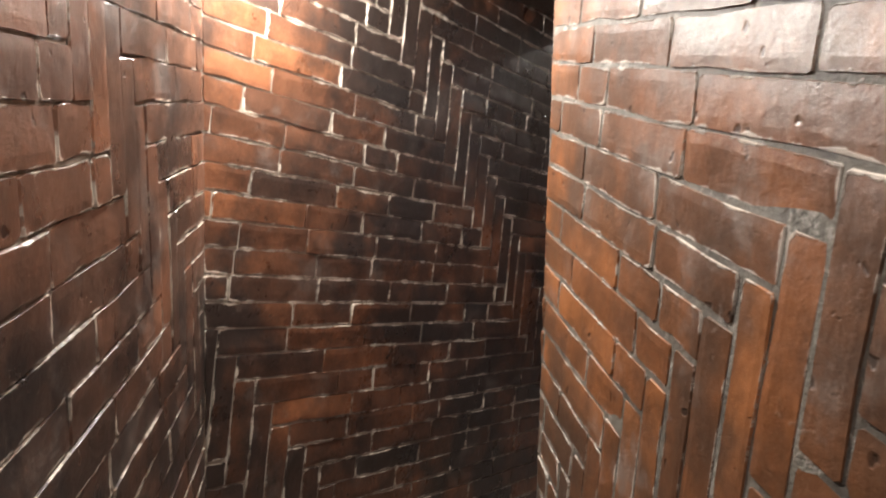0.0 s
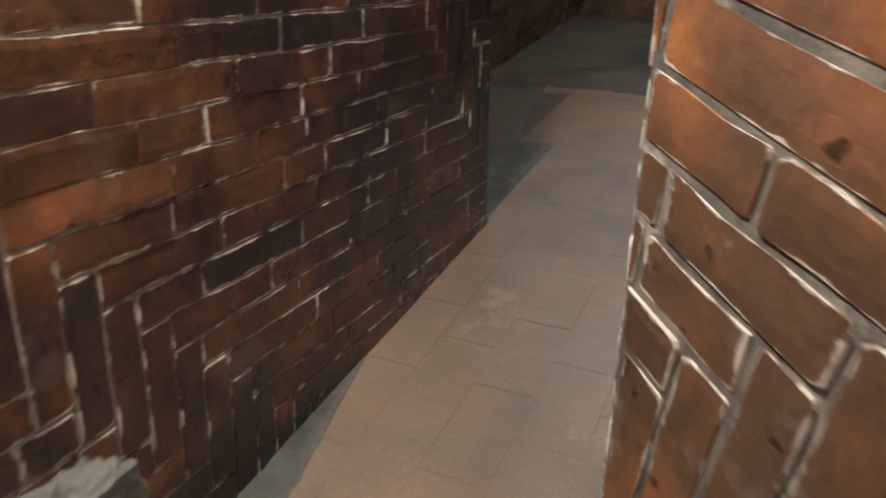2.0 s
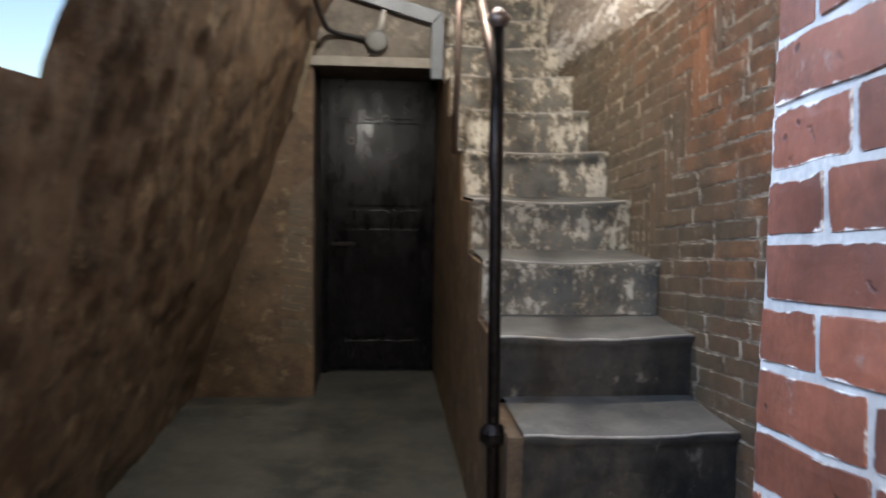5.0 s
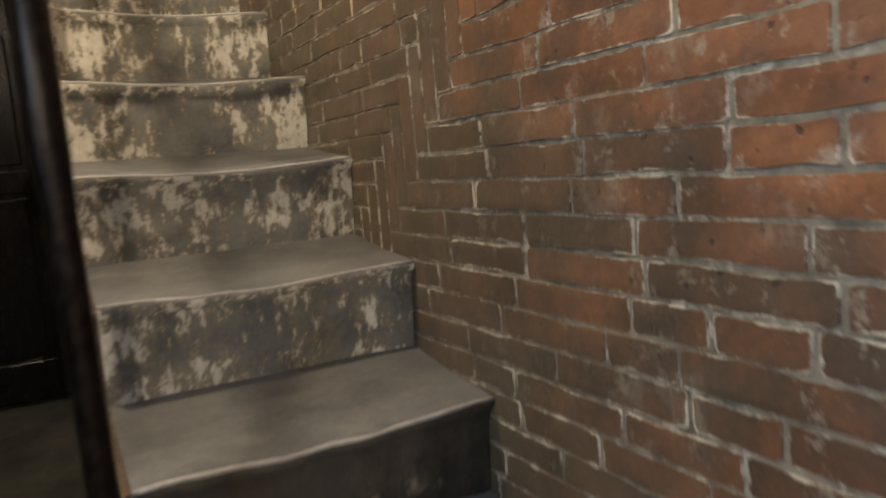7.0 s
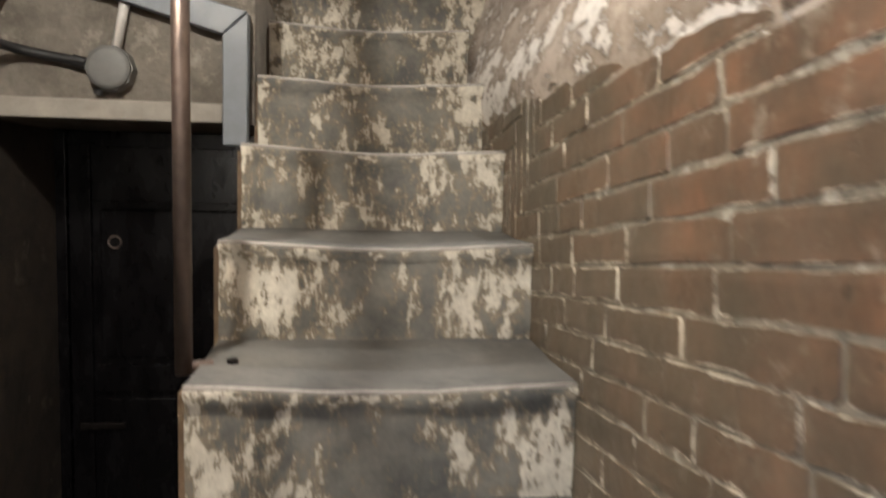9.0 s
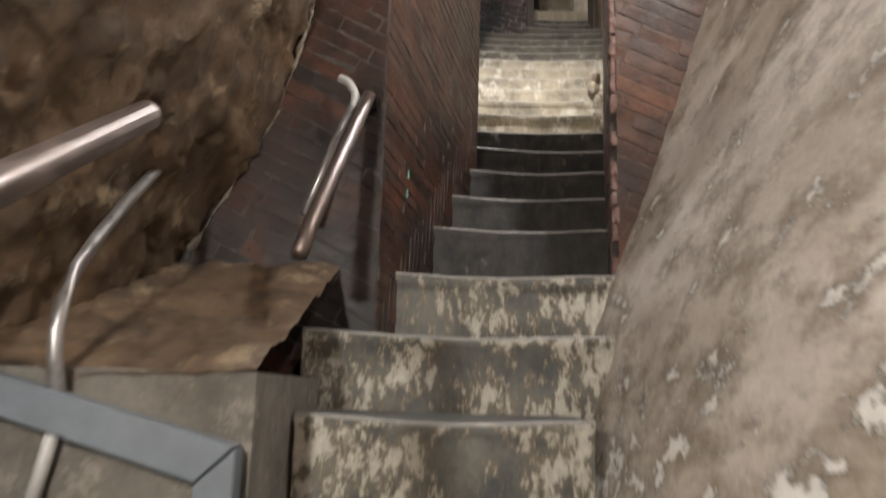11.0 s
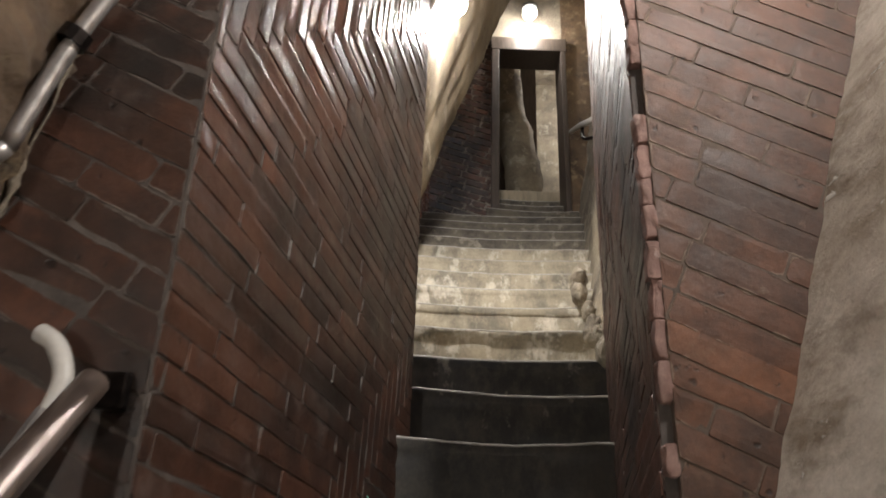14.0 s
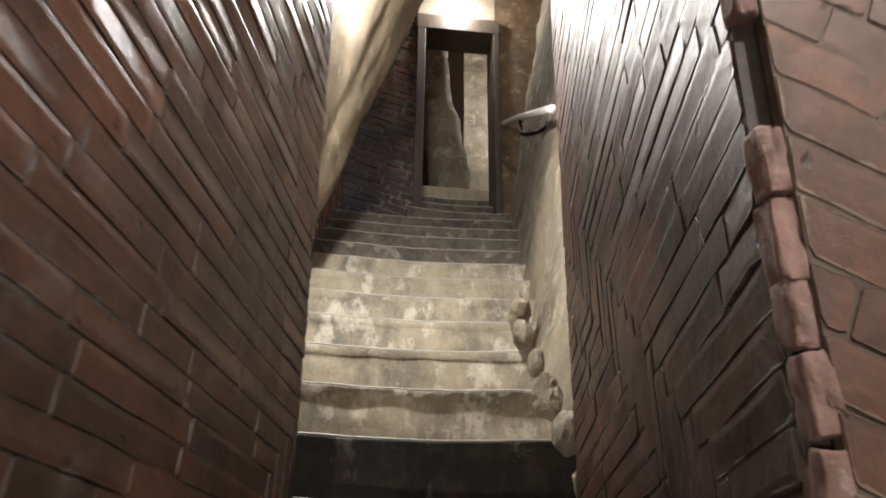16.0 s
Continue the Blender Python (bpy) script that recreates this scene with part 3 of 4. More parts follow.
# ---- passage and corridor ----
CL, CR = -1.705, -0.91
JAMB = (-0.945, 1.80)
brick_wall("wall_passage_left", (CL, 1.52), (0.0, -0.20), -0.05, 2.75, 0.3, "red", 5.5, "brown brick passage wall with stepped upright bands", band=1.7, lean=1, first=2.98,
           near=(0.9, 2.45, 0.3, 2.1), course=0.068, joint=0.0036, depth=0.0045, chamfer=0.002, length=0.30, seed=3)


def corridor_left():
    """The dark corridor wall, with a pocket near its end where bricks have broken out."""
    y0, y1, z0, z1, deep = 1.52, 3.43, -0.05, 2.75, 0.05
    ya, yb, tilt = 3.08, 3.37, -0.13
    low, high = lambda y: 1.12 + tilt * (y - 3.2), lambda y: 1.195 + tilt * (y - 3.2)
    verts = [(CL, y0, z0), (CL, y1, z0), (CL, y1, z1), (CL, y0, z1)]
    verts += [(CL, ya, low(ya)), (CL, yb, low(yb)), (CL, yb, high(yb)), (CL, ya, high(ya))]
    verts += [(CL - deep, y, z) for x, y, z in verts[4:8]]
    verts += [(CL - 0.28, y, z) for x, y, z in verts[0:4]]
    faces = [(0, 1, 5, 4), (1, 2, 6, 5), (2, 3, 7, 6), (3, 0, 4, 7), (8, 9, 10, 11)]
    faces += [(4 + i, 4 + (i + 1) % 4, 8 + (i + 1) % 4, 8 + i) for i in range(4)]
    faces += [(12 + i, 12 + (i + 1) % 4, (i + 1) % 4, i) for i in range(4)] + [(15, 14, 13, 12)]
    ob = tagged(mesh_ob("wall_corridor_left", verts, faces, MORTAR), "dark brown brick corridor wall with stepped upright bands", "wall", kind="structure")
    brick_face(ob, (CL, y0, 0), (0, 1, 0), (0, 0, 1), [(0.002, z0), (y1 - y0 - 0.002, z0), (y1 - y0 - 0.002, z1), (0.002, z1)], -7.0, "soot", band=1.69, lean=1, first=0.58,
               near=(0.0, 1.9, 0.35, 1.75), course=0.066, joint=0.0042, depth=0.0032, chamfer=0.0018, length=0.30, seed=4, gap=(ya - y0, yb - y0, low(3.2) - 0.01, high(3.2) + 0.01))
    bm = block((-0.03, -0.012, -0.034), (0.028, 0.018, 0.034), 0.006)
    bmesh.ops.subdivide_edges(bm, edges=list(bm.edges), cuts=2, use_grid_fill=True)
    for vt in bm.verts:
        vt.co += Vector((1, 1, 1)) * 0.004 * noise.fractal(vt.co * 50, 0.8, 2.0, 3)
    stub = part("broken_brick", bm, BRICKS["orange"][0], ob, "broken orange brick end in the pocket", True)
    stub.matrix_basis = pose(CL - 0.026, 3.30, 1.145)


corridor_left()
brick_wall("wall_passage_right", (0.60, 0.225), JAMB, -0.05, 2.75, 0.3, "orange", -9.0, "glossy orange brick passage wall with wide mortar joints", MORTAR_GREY, band=1.7, lean=-1, first=-0.764,
           near=(0.0, 1.2, 0.3, 2.0), course=0.066, joint=0.0065, depth=0.0016, chamfer=0.002, length=0.31, seed=5)
brick_wall("wall_corridor_right", JAMB, (CR, 3.68), -0.05, 2.75, 0.32, "pink", 6.5, "red brick corridor wall with pale mortar", MORTAR_PALE, band=2.4, lean=-1, first=0.22,
           near=(0.0, 1.9, 0.2, 2.0), course=0.070, joint=0.0095, depth=0.0026, chamfer=0.002, length=0.30, seed=6)
brick_wall("wall_recess_end", (-0.585, 3.682), (-0.26, 3.682), -0.05, 2.75, 0.28, "pink", 0.0, "red brick return behind the stair", course=0.07, seed=7)
# added behind the starting point to shut the passage's open end
brick_wall("wall_passage_back", (0.0, -0.20), (0.60, 0.22), -0.05, 2.75, 0.2, "red", 0.0, "unseen brown brick wall closing the passage behind the start", course=0.07, seed=8)
# out of view; keeps sky light from leaking into the passage
slab("ceiling_passage", [(-1.8, 2.62, 2.72), (-0.8, 2.62, 2.72), (0.75, 0.6, 2.72), (0.1, -0.4, 2.72), (-2.0, 1.3, 2.72)][::-1], 0.12, SHELL_DARK, "unseen dark plaster cover over the passage", "ceiling")
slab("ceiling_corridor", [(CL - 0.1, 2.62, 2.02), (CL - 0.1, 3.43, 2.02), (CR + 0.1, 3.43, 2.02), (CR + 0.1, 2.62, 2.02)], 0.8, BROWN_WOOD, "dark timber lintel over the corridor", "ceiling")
# unseen filler above the opening, added to block stray sky light
slab("wall_corridor_over", [(CL - 0.3, 3.43, 2.0), (CR + 0.7, 3.43, 2.0), (CR + 0.7, 3.43, 4.2), (CL - 0.3, 3.43, 4.2)][::-1], 0.2, SHELL_DARK, "unseen dark plaster closing wall over the corridor opening")

# corner stone at the foot of the corridor wall
bm = bmesh.new()
bmesh.ops.create_icosphere(bm, subdivisions=5, radius=1.0)
for vt in bm.verts:
    co = vt.co.copy()
    for ax in range(3):
        co[ax] = max(-0.72, min(0.72, co[ax] * 1.25))
    co *= 1 + 0.14 * noise.fractal(co * 1.7, 0.8, 2.0, 3)
    vt.co = Vector((co.x * 0.125, co.y * 0.175, co.z * 0.29)) * (1 + 0.06 * noise.fractal(co * 5, 0.8, 2.0, 4))
bmesh.ops.translate(bm, verts=bm.verts, vec=(CL + 0.015, 1.625, 0.16))
tagged(part("corner_stone", bm, STONE, None, "", False), "rough broken grey stone block built into the wall foot", "stone")

# ---- floor ----
floor = slab("floor", [(-2.9, -1.0, 0), (1.0, -1.0, 0), (1.0, 8.3, 0), (-2.9, 8.3, 0)], 0.2, SCREED, "worn grey-green cement floor", "floor")


def lay_tiles():
    rng = random.Random(12)
    cache = {}
    w, ln = 0.157, 0.314
    for i in range(-1, 18):
        for j in range(-2, 15):
            x0, y0 = -0.935 - (i + 1) * w, 1.0 + j * ln + (0.5 * ln if i % 2 else 0)
            cx, cy = x0 + w / 2, y0 + ln / 2
            edge = -1.70 if cy < 3.4 else -1.66 - 0.17 * (cy - 3.4)
            if cy > 5.62 + 0.12 * noise.noise(Vector((cx * 3, 0, 0))) or cx < edge or cx > -0.93 + max(0, 1.75 - cy) * 1.0 or (cx < CL and cy < 3.4):
                continue
            poly = [(-w / 2 + 0.0002, -ln / 2 + 0.0002), (w / 2 - 0.0002, -ln / 2 + 0.0002), (w / 2 - 0.0002, ln / 2 - 0.0002), (-w / 2 + 0.0002, ln / 2 - 0.0002)]
            k = rng.randrange(4)
            if k not in cache:
                vs, fs = brick_shape(poly, 0.0010, 0.0002, rng, 0.2)
                me = bpy.data.meshes.new("tile")
                me.from_pydata(vs, [], fs)
                me.materials.append(TILE)
                cache[k] = me
            ob = new("tile", cache[k])
            ob.parent = floor
            ob.matrix_basis = pose(cx, cy, rng.uniform(-0.0004, 0.0004), 0, 0, rng.uniform(-0.03, 0.03))


def cement_patch(name, a, b, wide, label, taper=1.0):
    """A thin skim of cement with a ragged feathered edge, from a straight side a-b inward."""
    a, b = Vector(a), Vector(b)
    side = Vector((-(b - a).y, (b - a).x, 0)).normalized()
    verts, faces, n = [], [], 140
    for i in range(n + 1):
        p = a.lerp(b, i / n)
        w = (wide + 0.06 * wide ** 0.5 * noise.fractal(p * 6.1, 0.8, 2.0, 5)) * (1 + (taper - 1) * (1 - i / n))
        for f, z in ((0.0, 0.0065), (0.5, 0.0065), (0.93, 0.0058), (1.0, 0.0012)):
            verts.append((p.x + side.x * w * f, p.y + side.y * w * f, z))
    for i in range(n):
        for k in range(3):
            o = i * 4 + k
            faces.append((o, o + 4, o + 5, o + 1))
    return tagged(mesh_ob(name, verts, faces, SCREED, None, "", True), label, "floor", kind="structure")


cement_patch("floor_skim", (-0.93, 5.72, 0), (-2.42, 5.66, 0), 0.48, "grey cement skim lapping over the worn tiles")
cement_patch("floor_margin", (-2.24, 5.12, 0), (-1.99, 3.45, 0), 0.21, "dark cement margin beside the worn tiles")
cement_patch("floor_verge", (CL - 0.005, 2.55, 0), (CL - 0.005, 1.2, 0), 0.27, "grey cement verge along the corridor wall", 0.04)

# ---- landing: leaning shell, door wall ----
PROFILE = [(-0.1, -2.48), (0.0, -2.447), (0.5, -2.27), (2.0, -1.737), (2.5, -1.56), (2.77, -1.44), (3.2, -1.20), (3.6, -1.10), (4.2, -1.04), (6.2, -0.85)]


def shell_x(z):
    for (z0, x0), (z1, x1) in zip(PROFILE, PROFILE[1:]):
        if z <= z1:
            return x0 + (x1 - x0) * (z - z0) / (z1 - z0)
    return PROFILE[-1][1]


def shell(u, v):
    return (shell_x(v), u, v)


WIN_Y0, WIN_Y1, WIN_Z0, WIN_Z1 = 3.70, 4.215, 1.50, 2.45
sheet("wall_shell", shell, 8.5, 3.2, -0.1, 6.2, 212, 230, SHELL, "brown leaning dome shell with crumbling plaster", 0.02, ridge=0.03, hole=(WIN_Y0, WIN_Y1, WIN_Z0, WIN_Z1))
# hidden filler between corridor wall and shell, added against light leaks
slab("wall_behind_corridor", [(CL - 0.28, 3.43, -0.05), (-2.6, 3.38, -0.05), (-2.6, 3.38, 2.9), (CL - 0.28, 3.43, 2.9)][::-1], 0.2, SHELL_DARK, "unseen dark plaster closing the gap behind the corridor wall")

DY, DB = 7.354, 7.90
DX0, DX1, DH = -1.715, -0.945, 1.955
wall = slab("wall_door_left", [(-2.75, DY, -0.05), (DX0 - 0.012, DY, -0.05), (DX0 - 0.012, DY, DH), (-2.75, DY, DH)], DB + 0.08 - DY, SHELL, "brown plaster wall beside the deep doorway, worn to the brick")
brick_face(wall, (-2.05, DY, 0), (1, 0, 0), (0, 0, 1), [(0.14, 0.30), (0.318, 0.30), (0.318, 1.32), (0.20, 1.25), (0.14, 0.80)], -9, "sand", course=0.05, joint=0.006, depth=0.0012, chamfer=0.002, length=0.24, seed=21, near=(0.1, 0.33, 0.3, 1.3), missing=0.12)
slab("wall_door_over", [(-2.75, DY, DH), (-0.964, DY, DH), (-0.964, DY, 2.40), (-2.75, DY, 2.40)], DB + 0.08 - DY, OVERDOOR, "worn grey plaster wall over the doorway")
sheet("wall_door_apron", lambda u, v: (u, DY - 0.012 + (8.22 - DY) * (v - 2.395) / 0.35, v), -0.962, -1.70, 2.395, 2.745, 60, 60, SHELL, "brown plaster slope between door wall and spur", 0.02, 6.0)
# thin sheet added over the reveal; its dark colour stands for shade
slab("wall_door_reveal", [(DX0 - 0.006, DY + 0.012, -0.05), (DX0 - 0.006, DB + 0.02, -0.05), (DX0 - 0.006, DB + 0.02, DH - 0.004), (DX0 - 0.006, DY + 0.012, DH - 0.004)], 0.005, REVEAL_SHADE, "thin dark plaster lining of the deep doorway, shade in its colour")
# added behind the closed leaf to seal the space; never in view
slab("wall_door_end", [(-2.6, 8.6, -0.05), (-0.85, 8.6, -0.05), (-0.85, 8.6, 2.3), (-2.6, 8.6, 2.3)], 0.1, SHELL_DARK, "unseen dark closing wall behind the door")

door = holder("panelled_door", "black varnished wooden door with raised panels, closed", "door", "structure")
part("leaf", block((DX0 + 0.03, DB + 0.03, 0.02), (DX1 - 0.02, DB + 0.075, DH - 0.0), 0.003), BLACK_WOOD, door)
for za, zb in ((1.70, 1.90), (1.00, 1.10), (0.04, 0.22)):
    part("rail", block((DX0 + 0.11, DB + 0.010, za), (DX1 - 0.10, DB + 0.032, zb), 0.004), BLACK_WOOD, door)
for xa in (DX0 + 0.032, DX1 - 0.10):
    part("stile", block((xa, DB + 0.010, 0.03), (xa + 0.076, DB + 0.032, DH - 0.05), 0.004), BLACK_WOOD, door)
for za, zb in ((1.125, 1.675), (0.245, 0.975)):
    part("panel", block((DX0 + 0.135, DB + 0.016, za), (DX1 - 0.125, DB + 0.034, zb), 0.008), BLACK_WOOD, door)
part("ring_handle", tube([(-1.525 + 0.022 * math.cos(a), DB + 0.010, 1.555 + 0.022 * math.sin(a)) for a in (k * math.pi / 8 for k in range(17))], 0.004, 8), STEEL, door, "small worn steel ring", True)
part("latch", block((DX0 + 0.06, DB + 0.002, 0.86), (DX0 + 0.22, DB + 0.014, 0.885), 0.003), IRON, door, "black iron bar latch")
for xa, xb in ((DX0 - 0.01, DX0 + 0.03), (DX1 - 0.018, DX1)):
    part("frame_post", block((xa, DB - 0.004, 0.0), (xb, DB + 0.09, DH), 0.004), BLACK_WOOD, door)
tagged(part("lintel_board", block((-1.745, DY - 0.03, 1.955), (-1.05, DY + 0.008, 2.012), 0.006), LINTEL), "pale painted lintel board over the black door", "lintel")

# grey cable trunking over the door
tray = holder("cable_trunking", "grey painted steel cable trunking bent over the door", "trunking")
bm = bmesh.new()
for y in (DY - 0.055, DY - 0.004):
    for x, z in ((-1.516, 2.408), (-0.979, 2.27), (-1.047, 2.205), (-1.524, 2.341)):
        bm.verts.new((x, y, z))
bm.verts.ensure_lookup_table()
vv = bm.verts
for f in ((0, 1, 2, 3), (7, 6, 5, 4), (0, 4, 5, 1), (1, 5, 6, 2), (2, 6, 7, 3), (3, 7, 4, 0)):
    bm.faces.new([vv[i] for i in f])
bmesh.ops.bevel(bm, geom=list(bm.edges), offset=0.003, segments=1, affect="EDGES")
part("sloping_length", bm, TRAY, tray)
bm = bmesh.new()
for y in (DY - 0.056, DY - 0.004):
    for x, z in ((-1.047, 2.202), (-0.976, 2.267), (-0.979, 1.892), (-1.047, 1.892)):
        bm.verts.new((x, y, z))
bm.verts.ensure_lookup_table()
vv = bm.verts
for f in ((0, 1, 2, 3), (7, 6, 5, 4), (0, 4, 5, 1), (1, 5, 6, 2), (2, 6, 7, 3), (3, 7, 4, 0)):
    bm.faces.new([vv[i] for i in f])
bmesh.ops.bevel(bm, geom=list(bm.edges), offset=0.003, segments=1, affect="EDGES")
part("upright_length", bm, TRAY, tray)

jb = holder("junction_box", "round grey cable junction box screwed to the wall", "junction box")
part("body", tube([(-1.359, DY, 2.098), (-1.359, DY - 0.0431, 2.098)], [0.067, 0.065], 10), BOXGREY, jb)
part("lid", tube([(-1.359, DY - 0.0431, 2.098), (-1.359, DY - 0.0533, 2.098), (-1.359, DY - 0.0564, 2.098)], [0.061, 0.059, 0.047], 24), BOXGREY, jb, "round grey lid", True)
part("gland", tube([(-1.426, DY - 0.022, 2.11), (-1.461, DY - 0.022, 2.118)], 0.017, 10), RUBBER, jb)
part("gland", tube([(-1.39, DY - 0.022, 2.039), (-1.396, DY - 0.022, 2.024)], 0.013, 10), RUBBER, jb)
for run, thick in (([(-1.453, DY - 0.022, 2.115), (-1.60, DY - 0.045, 2.14), (-1.645, 7.15, 2.152), (-1.65, 6.5, 2.165), (-1.645, 5.8, 2.175)], 0.014), ([(-1.535, 7.33, 2.50), (-1.535, 7.27, 2.54), (-1.475, 6.95, 2.67), (-1.385, 6.6, 2.84), (-1.28, 6.2, 3.02)], 0.011)):
    tagged(part("black_cable", tube(curve_points(run), thick, 8), RUBBER, None, "", True), "black cable running along the leaning shell", "cable", group="cables on the shell")
tagged(part("wooden_batten", tube([(-1.705, 7.12, 2.05), (-1.83, 7.30, 1.69)], 0.016, 4), PALE_WOOD), "short pale wooden batten fixed to the shell", "batten")

conduit = holder("conduit", "off-white electrical conduit climbing the wall", "conduit")
part("tube_lower", tube([(-1.343, DY - 0.0235, 2.157), (-1.312, DY - 0.0235, 2.314)], 0.014, 10), WHITE_PIPE, conduit, "", True)
part("tube_middle", tube(curve_points([(-1.312, DY - 0.0235, 2.314), (-1.324, DY, 2.588), (-1.36, 8.05, 3.15), (-1.20, 8.12, 3.45), (-1.085, 8.13, 3.60)], 6), 0.014, 10), GALV, conduit, "", True)
part("tube_upper", tube(curve_points([(-1.085, 8.13, 3.60), (-1.03, 8.13, 3.80), (-0.955, 8.13, 3.98), (-0.87, 8.13, 4.2)], 6), 0.014, 12), GALV, conduit, "", True)
for x, z, y in ((-1.034, 3.795, 8.13),):
    part("clip", tube([(x - 0.004, y, z - 0.010), (x + 0.005, y, z + 0.012)], 0.024, 10), IRON, conduit, "black clip")

# ---- stairs ----
stairs = holder("staircase", "steep worn cement stairs climbing between the dome shells", "stairs", "structure")


def step(x0, x1, y, z, front_drop, run, mat_t, mat_r, seed, skew=0.0):
    """One worn step: hollowed tread, soft bowed nosing, rough riser."""
    nx = 16
    rows_t, rows_r = [], []
    for i in range(nx + 1):
        f = i / nx
        x = x0 + (x1 - x0) * f
        hollow = 0.016 * math.sin(math.pi * f) ** 1.5
        jag = 0.007 * noise.fractal(Vector((x * 9, seed * 3.1, 0)), 0.8, 2.0, 3)
        yy = y + skew * (x - x0) + 0.012 * math.sin(math.pi * f) + jag
        zz = z - hollow + 0.003 * noise.noise(Vector((x * 12, seed, 5)))
        rows_t.append([(x, yy + 0.010, zz - 0.0055), (x, yy + 0.022, zz - 0.001), (x, yy + run * 0.5, zz - 0.004), (x, yy + run + 0.06, z + 0.002)])
        col = []
        for j in range(9):
            g = j / 8
            bulge = 0.008 * noise.fractal(Vector((x * 6, g * 2.5, seed * 1.7)), 0.8, 2.0, 3) - 0.004 * math.sin(g * math.pi)
            col.append((x, yy + 0.012 + bulge * min(1, (1 - g) * 6) * (0 if j == 8 else 1) + (0.010 if j < 8 else 0) - 0.012 * (g > 0.99), z - front_drop + (zz - 0.012 - z + front_drop) * g))
        col.append(rows_t[-1][0])
        rows_r.append(col)

    def strip(rows, name, mat, par, back):
        vs, fs, k = [], [], len(rows[0])
        for r in rows:
            vs += r
        for i in range(len(rows) - 1):
            for j in range(k - 1):
                a = i * k + j
                fs.append((a, a + k, a + k + 1, a + 1))
        return mesh_ob(name, vs, fs, mat, par, "", True)

    # solid core gives the step its ends and depth
    bmc = block((x0 + 0.001, y + 0.03 + min(0, skew * (x1 - x0)), z - front_drop - 0.25), (x1 - 0.001, y + run + 0.30, z - 0.022), 0.012)
    core = part("step", bmc, mat_r, stairs)
    strip(rows_t, "tread", mat_t, core, True)
    strip(rows_r, "riser", mat_r, core, False)
    lip = [Vector(r[0]) + Vector((0, -0.001 + 0.003 * noise.noise(Vector((r[0][0] * 20, seed, 1))), 0.0005)) for r in rows_t]
    part("nosing", tube(lip, [0.0045 + 0.0022 * noise.noise(Vector((p.x * 14, seed, 9))) for p in lip], 8), NOSING, core, "", True)
    return core


RUN, RISE, Y0, Z0 = 0.344, 0.214, 4.93, 0.604
XL, XR = -0.955, -0.285
slab("stair_platform", [(CR + 0.01, 3.70, 0.176), (-0.28, 3.70, 0.176), (-0.28, 4.9, 0.176), (CR + 0.005, 4.9, 0.176)], 0.18, TREAD, "low cement platform at the stair foot", "platform")
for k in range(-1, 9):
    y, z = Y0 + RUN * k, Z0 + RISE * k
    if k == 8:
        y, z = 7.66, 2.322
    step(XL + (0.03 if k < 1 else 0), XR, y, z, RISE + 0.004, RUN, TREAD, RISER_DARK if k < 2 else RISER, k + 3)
UP = [(8.0, 2.54), (8.36, 2.766), (8.81, 3.02), (9.10, 3.225), (9.45, 3.45), (9.80, 3.68), (10.09, 3.888), (10.345, 4.093), (10.65, 4.31)]
UP += [(10.65 + 0.303 * n, 4.31 + 0.2145 * n) for n in range(1, 13)]


def right_x(y):
    pts = [(7.6, -0.285), (8.0, -0.20), (8.36, -0.117), (8.83, -0.015), (9.45, 0.102), (10.09, 0.19), (10.65, 0.225), (12.0, 0.50), (13.6, 0.80), (15.5, 1.0)]
    for (ya, xa), (yb, xb) in zip(pts, pts[1:]):
        if y <= yb:
            return xa + (xb - xa) * (y - ya) / (yb - ya)
    return 1.0


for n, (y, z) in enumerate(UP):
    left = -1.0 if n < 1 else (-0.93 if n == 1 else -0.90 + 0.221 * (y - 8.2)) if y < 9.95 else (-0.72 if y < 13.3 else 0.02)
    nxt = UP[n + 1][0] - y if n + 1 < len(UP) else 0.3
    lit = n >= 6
    # dark mix holds the shade between the spurs, lit mix the lamplight beyond
    step(left - 0.02, right_x(y) + (0.03 if y < 9.5 else 0.14), y, z, 0.232, nxt, TREAD if not lit else RISER_TOP if n > 12 else RISER_LIT, RISER if n < 2 else RISER_DARK if n < 7 else RISER_LIT if n < 13 else RISER_TOP, n + 40)
# closed side of the stair toward the landing
side = [(XL - 0.012, 8.2, 0.0), (XL - 0.012, Y0 - RUN + 0.03, 0.0)]
for k in range(-1, 9):
    y, z = (7.66, 2.322) if k == 8 else (Y0 + RUN * k, Z0 + RISE * k)
    nxt = 8.2 if k == 8 else 7.66 if k == 7 else y + RUN
    side += [(XL - 0.012, y + 0.03, z - 0.02), (XL - 0.012, nxt + 0.03, z - 0.02)]
slab("stair_side", side, 0.06, SHELL, "brown plaster side of the stair above the landing")

seam, thick = [], []
for k in range(160):
    z = 2.78 + 1.5 * k / 159
    seam.append((shell_x(z) + 0.012 + 0.010 * noise.noise(Vector((z * 9, 2, 0))), 8.190 - 0.006 * noise.noise(Vector((z * 13, 5, 0))), z))
    thick.append(0.002 + 0.018 * max(0, noise.fractal(Vector((z * 8, 1, 3)), 0.8, 2.0, 4) + 0.05))
tagged(part("seam_mortar", tube(seam, thick, 9), CREAM, None, "", True), "flaking pale mortar in the seam between shell and spur", "mortar", kind="structure")

# ---- right wall of the stair ----
ob = slab("wall_stair_right", [(-0.28, 8.42, -0.05), (-0.28, 3.68, -0.05), (-0.28, 3.68, 2.63), (-0.28, 4.55, 2.63), (-0.28, 5.12, 2.06), (-0.28, 8.42, 2.06)], 0.3, MORTAR_SAND, "brick stair wall with sandy worn lower courses")
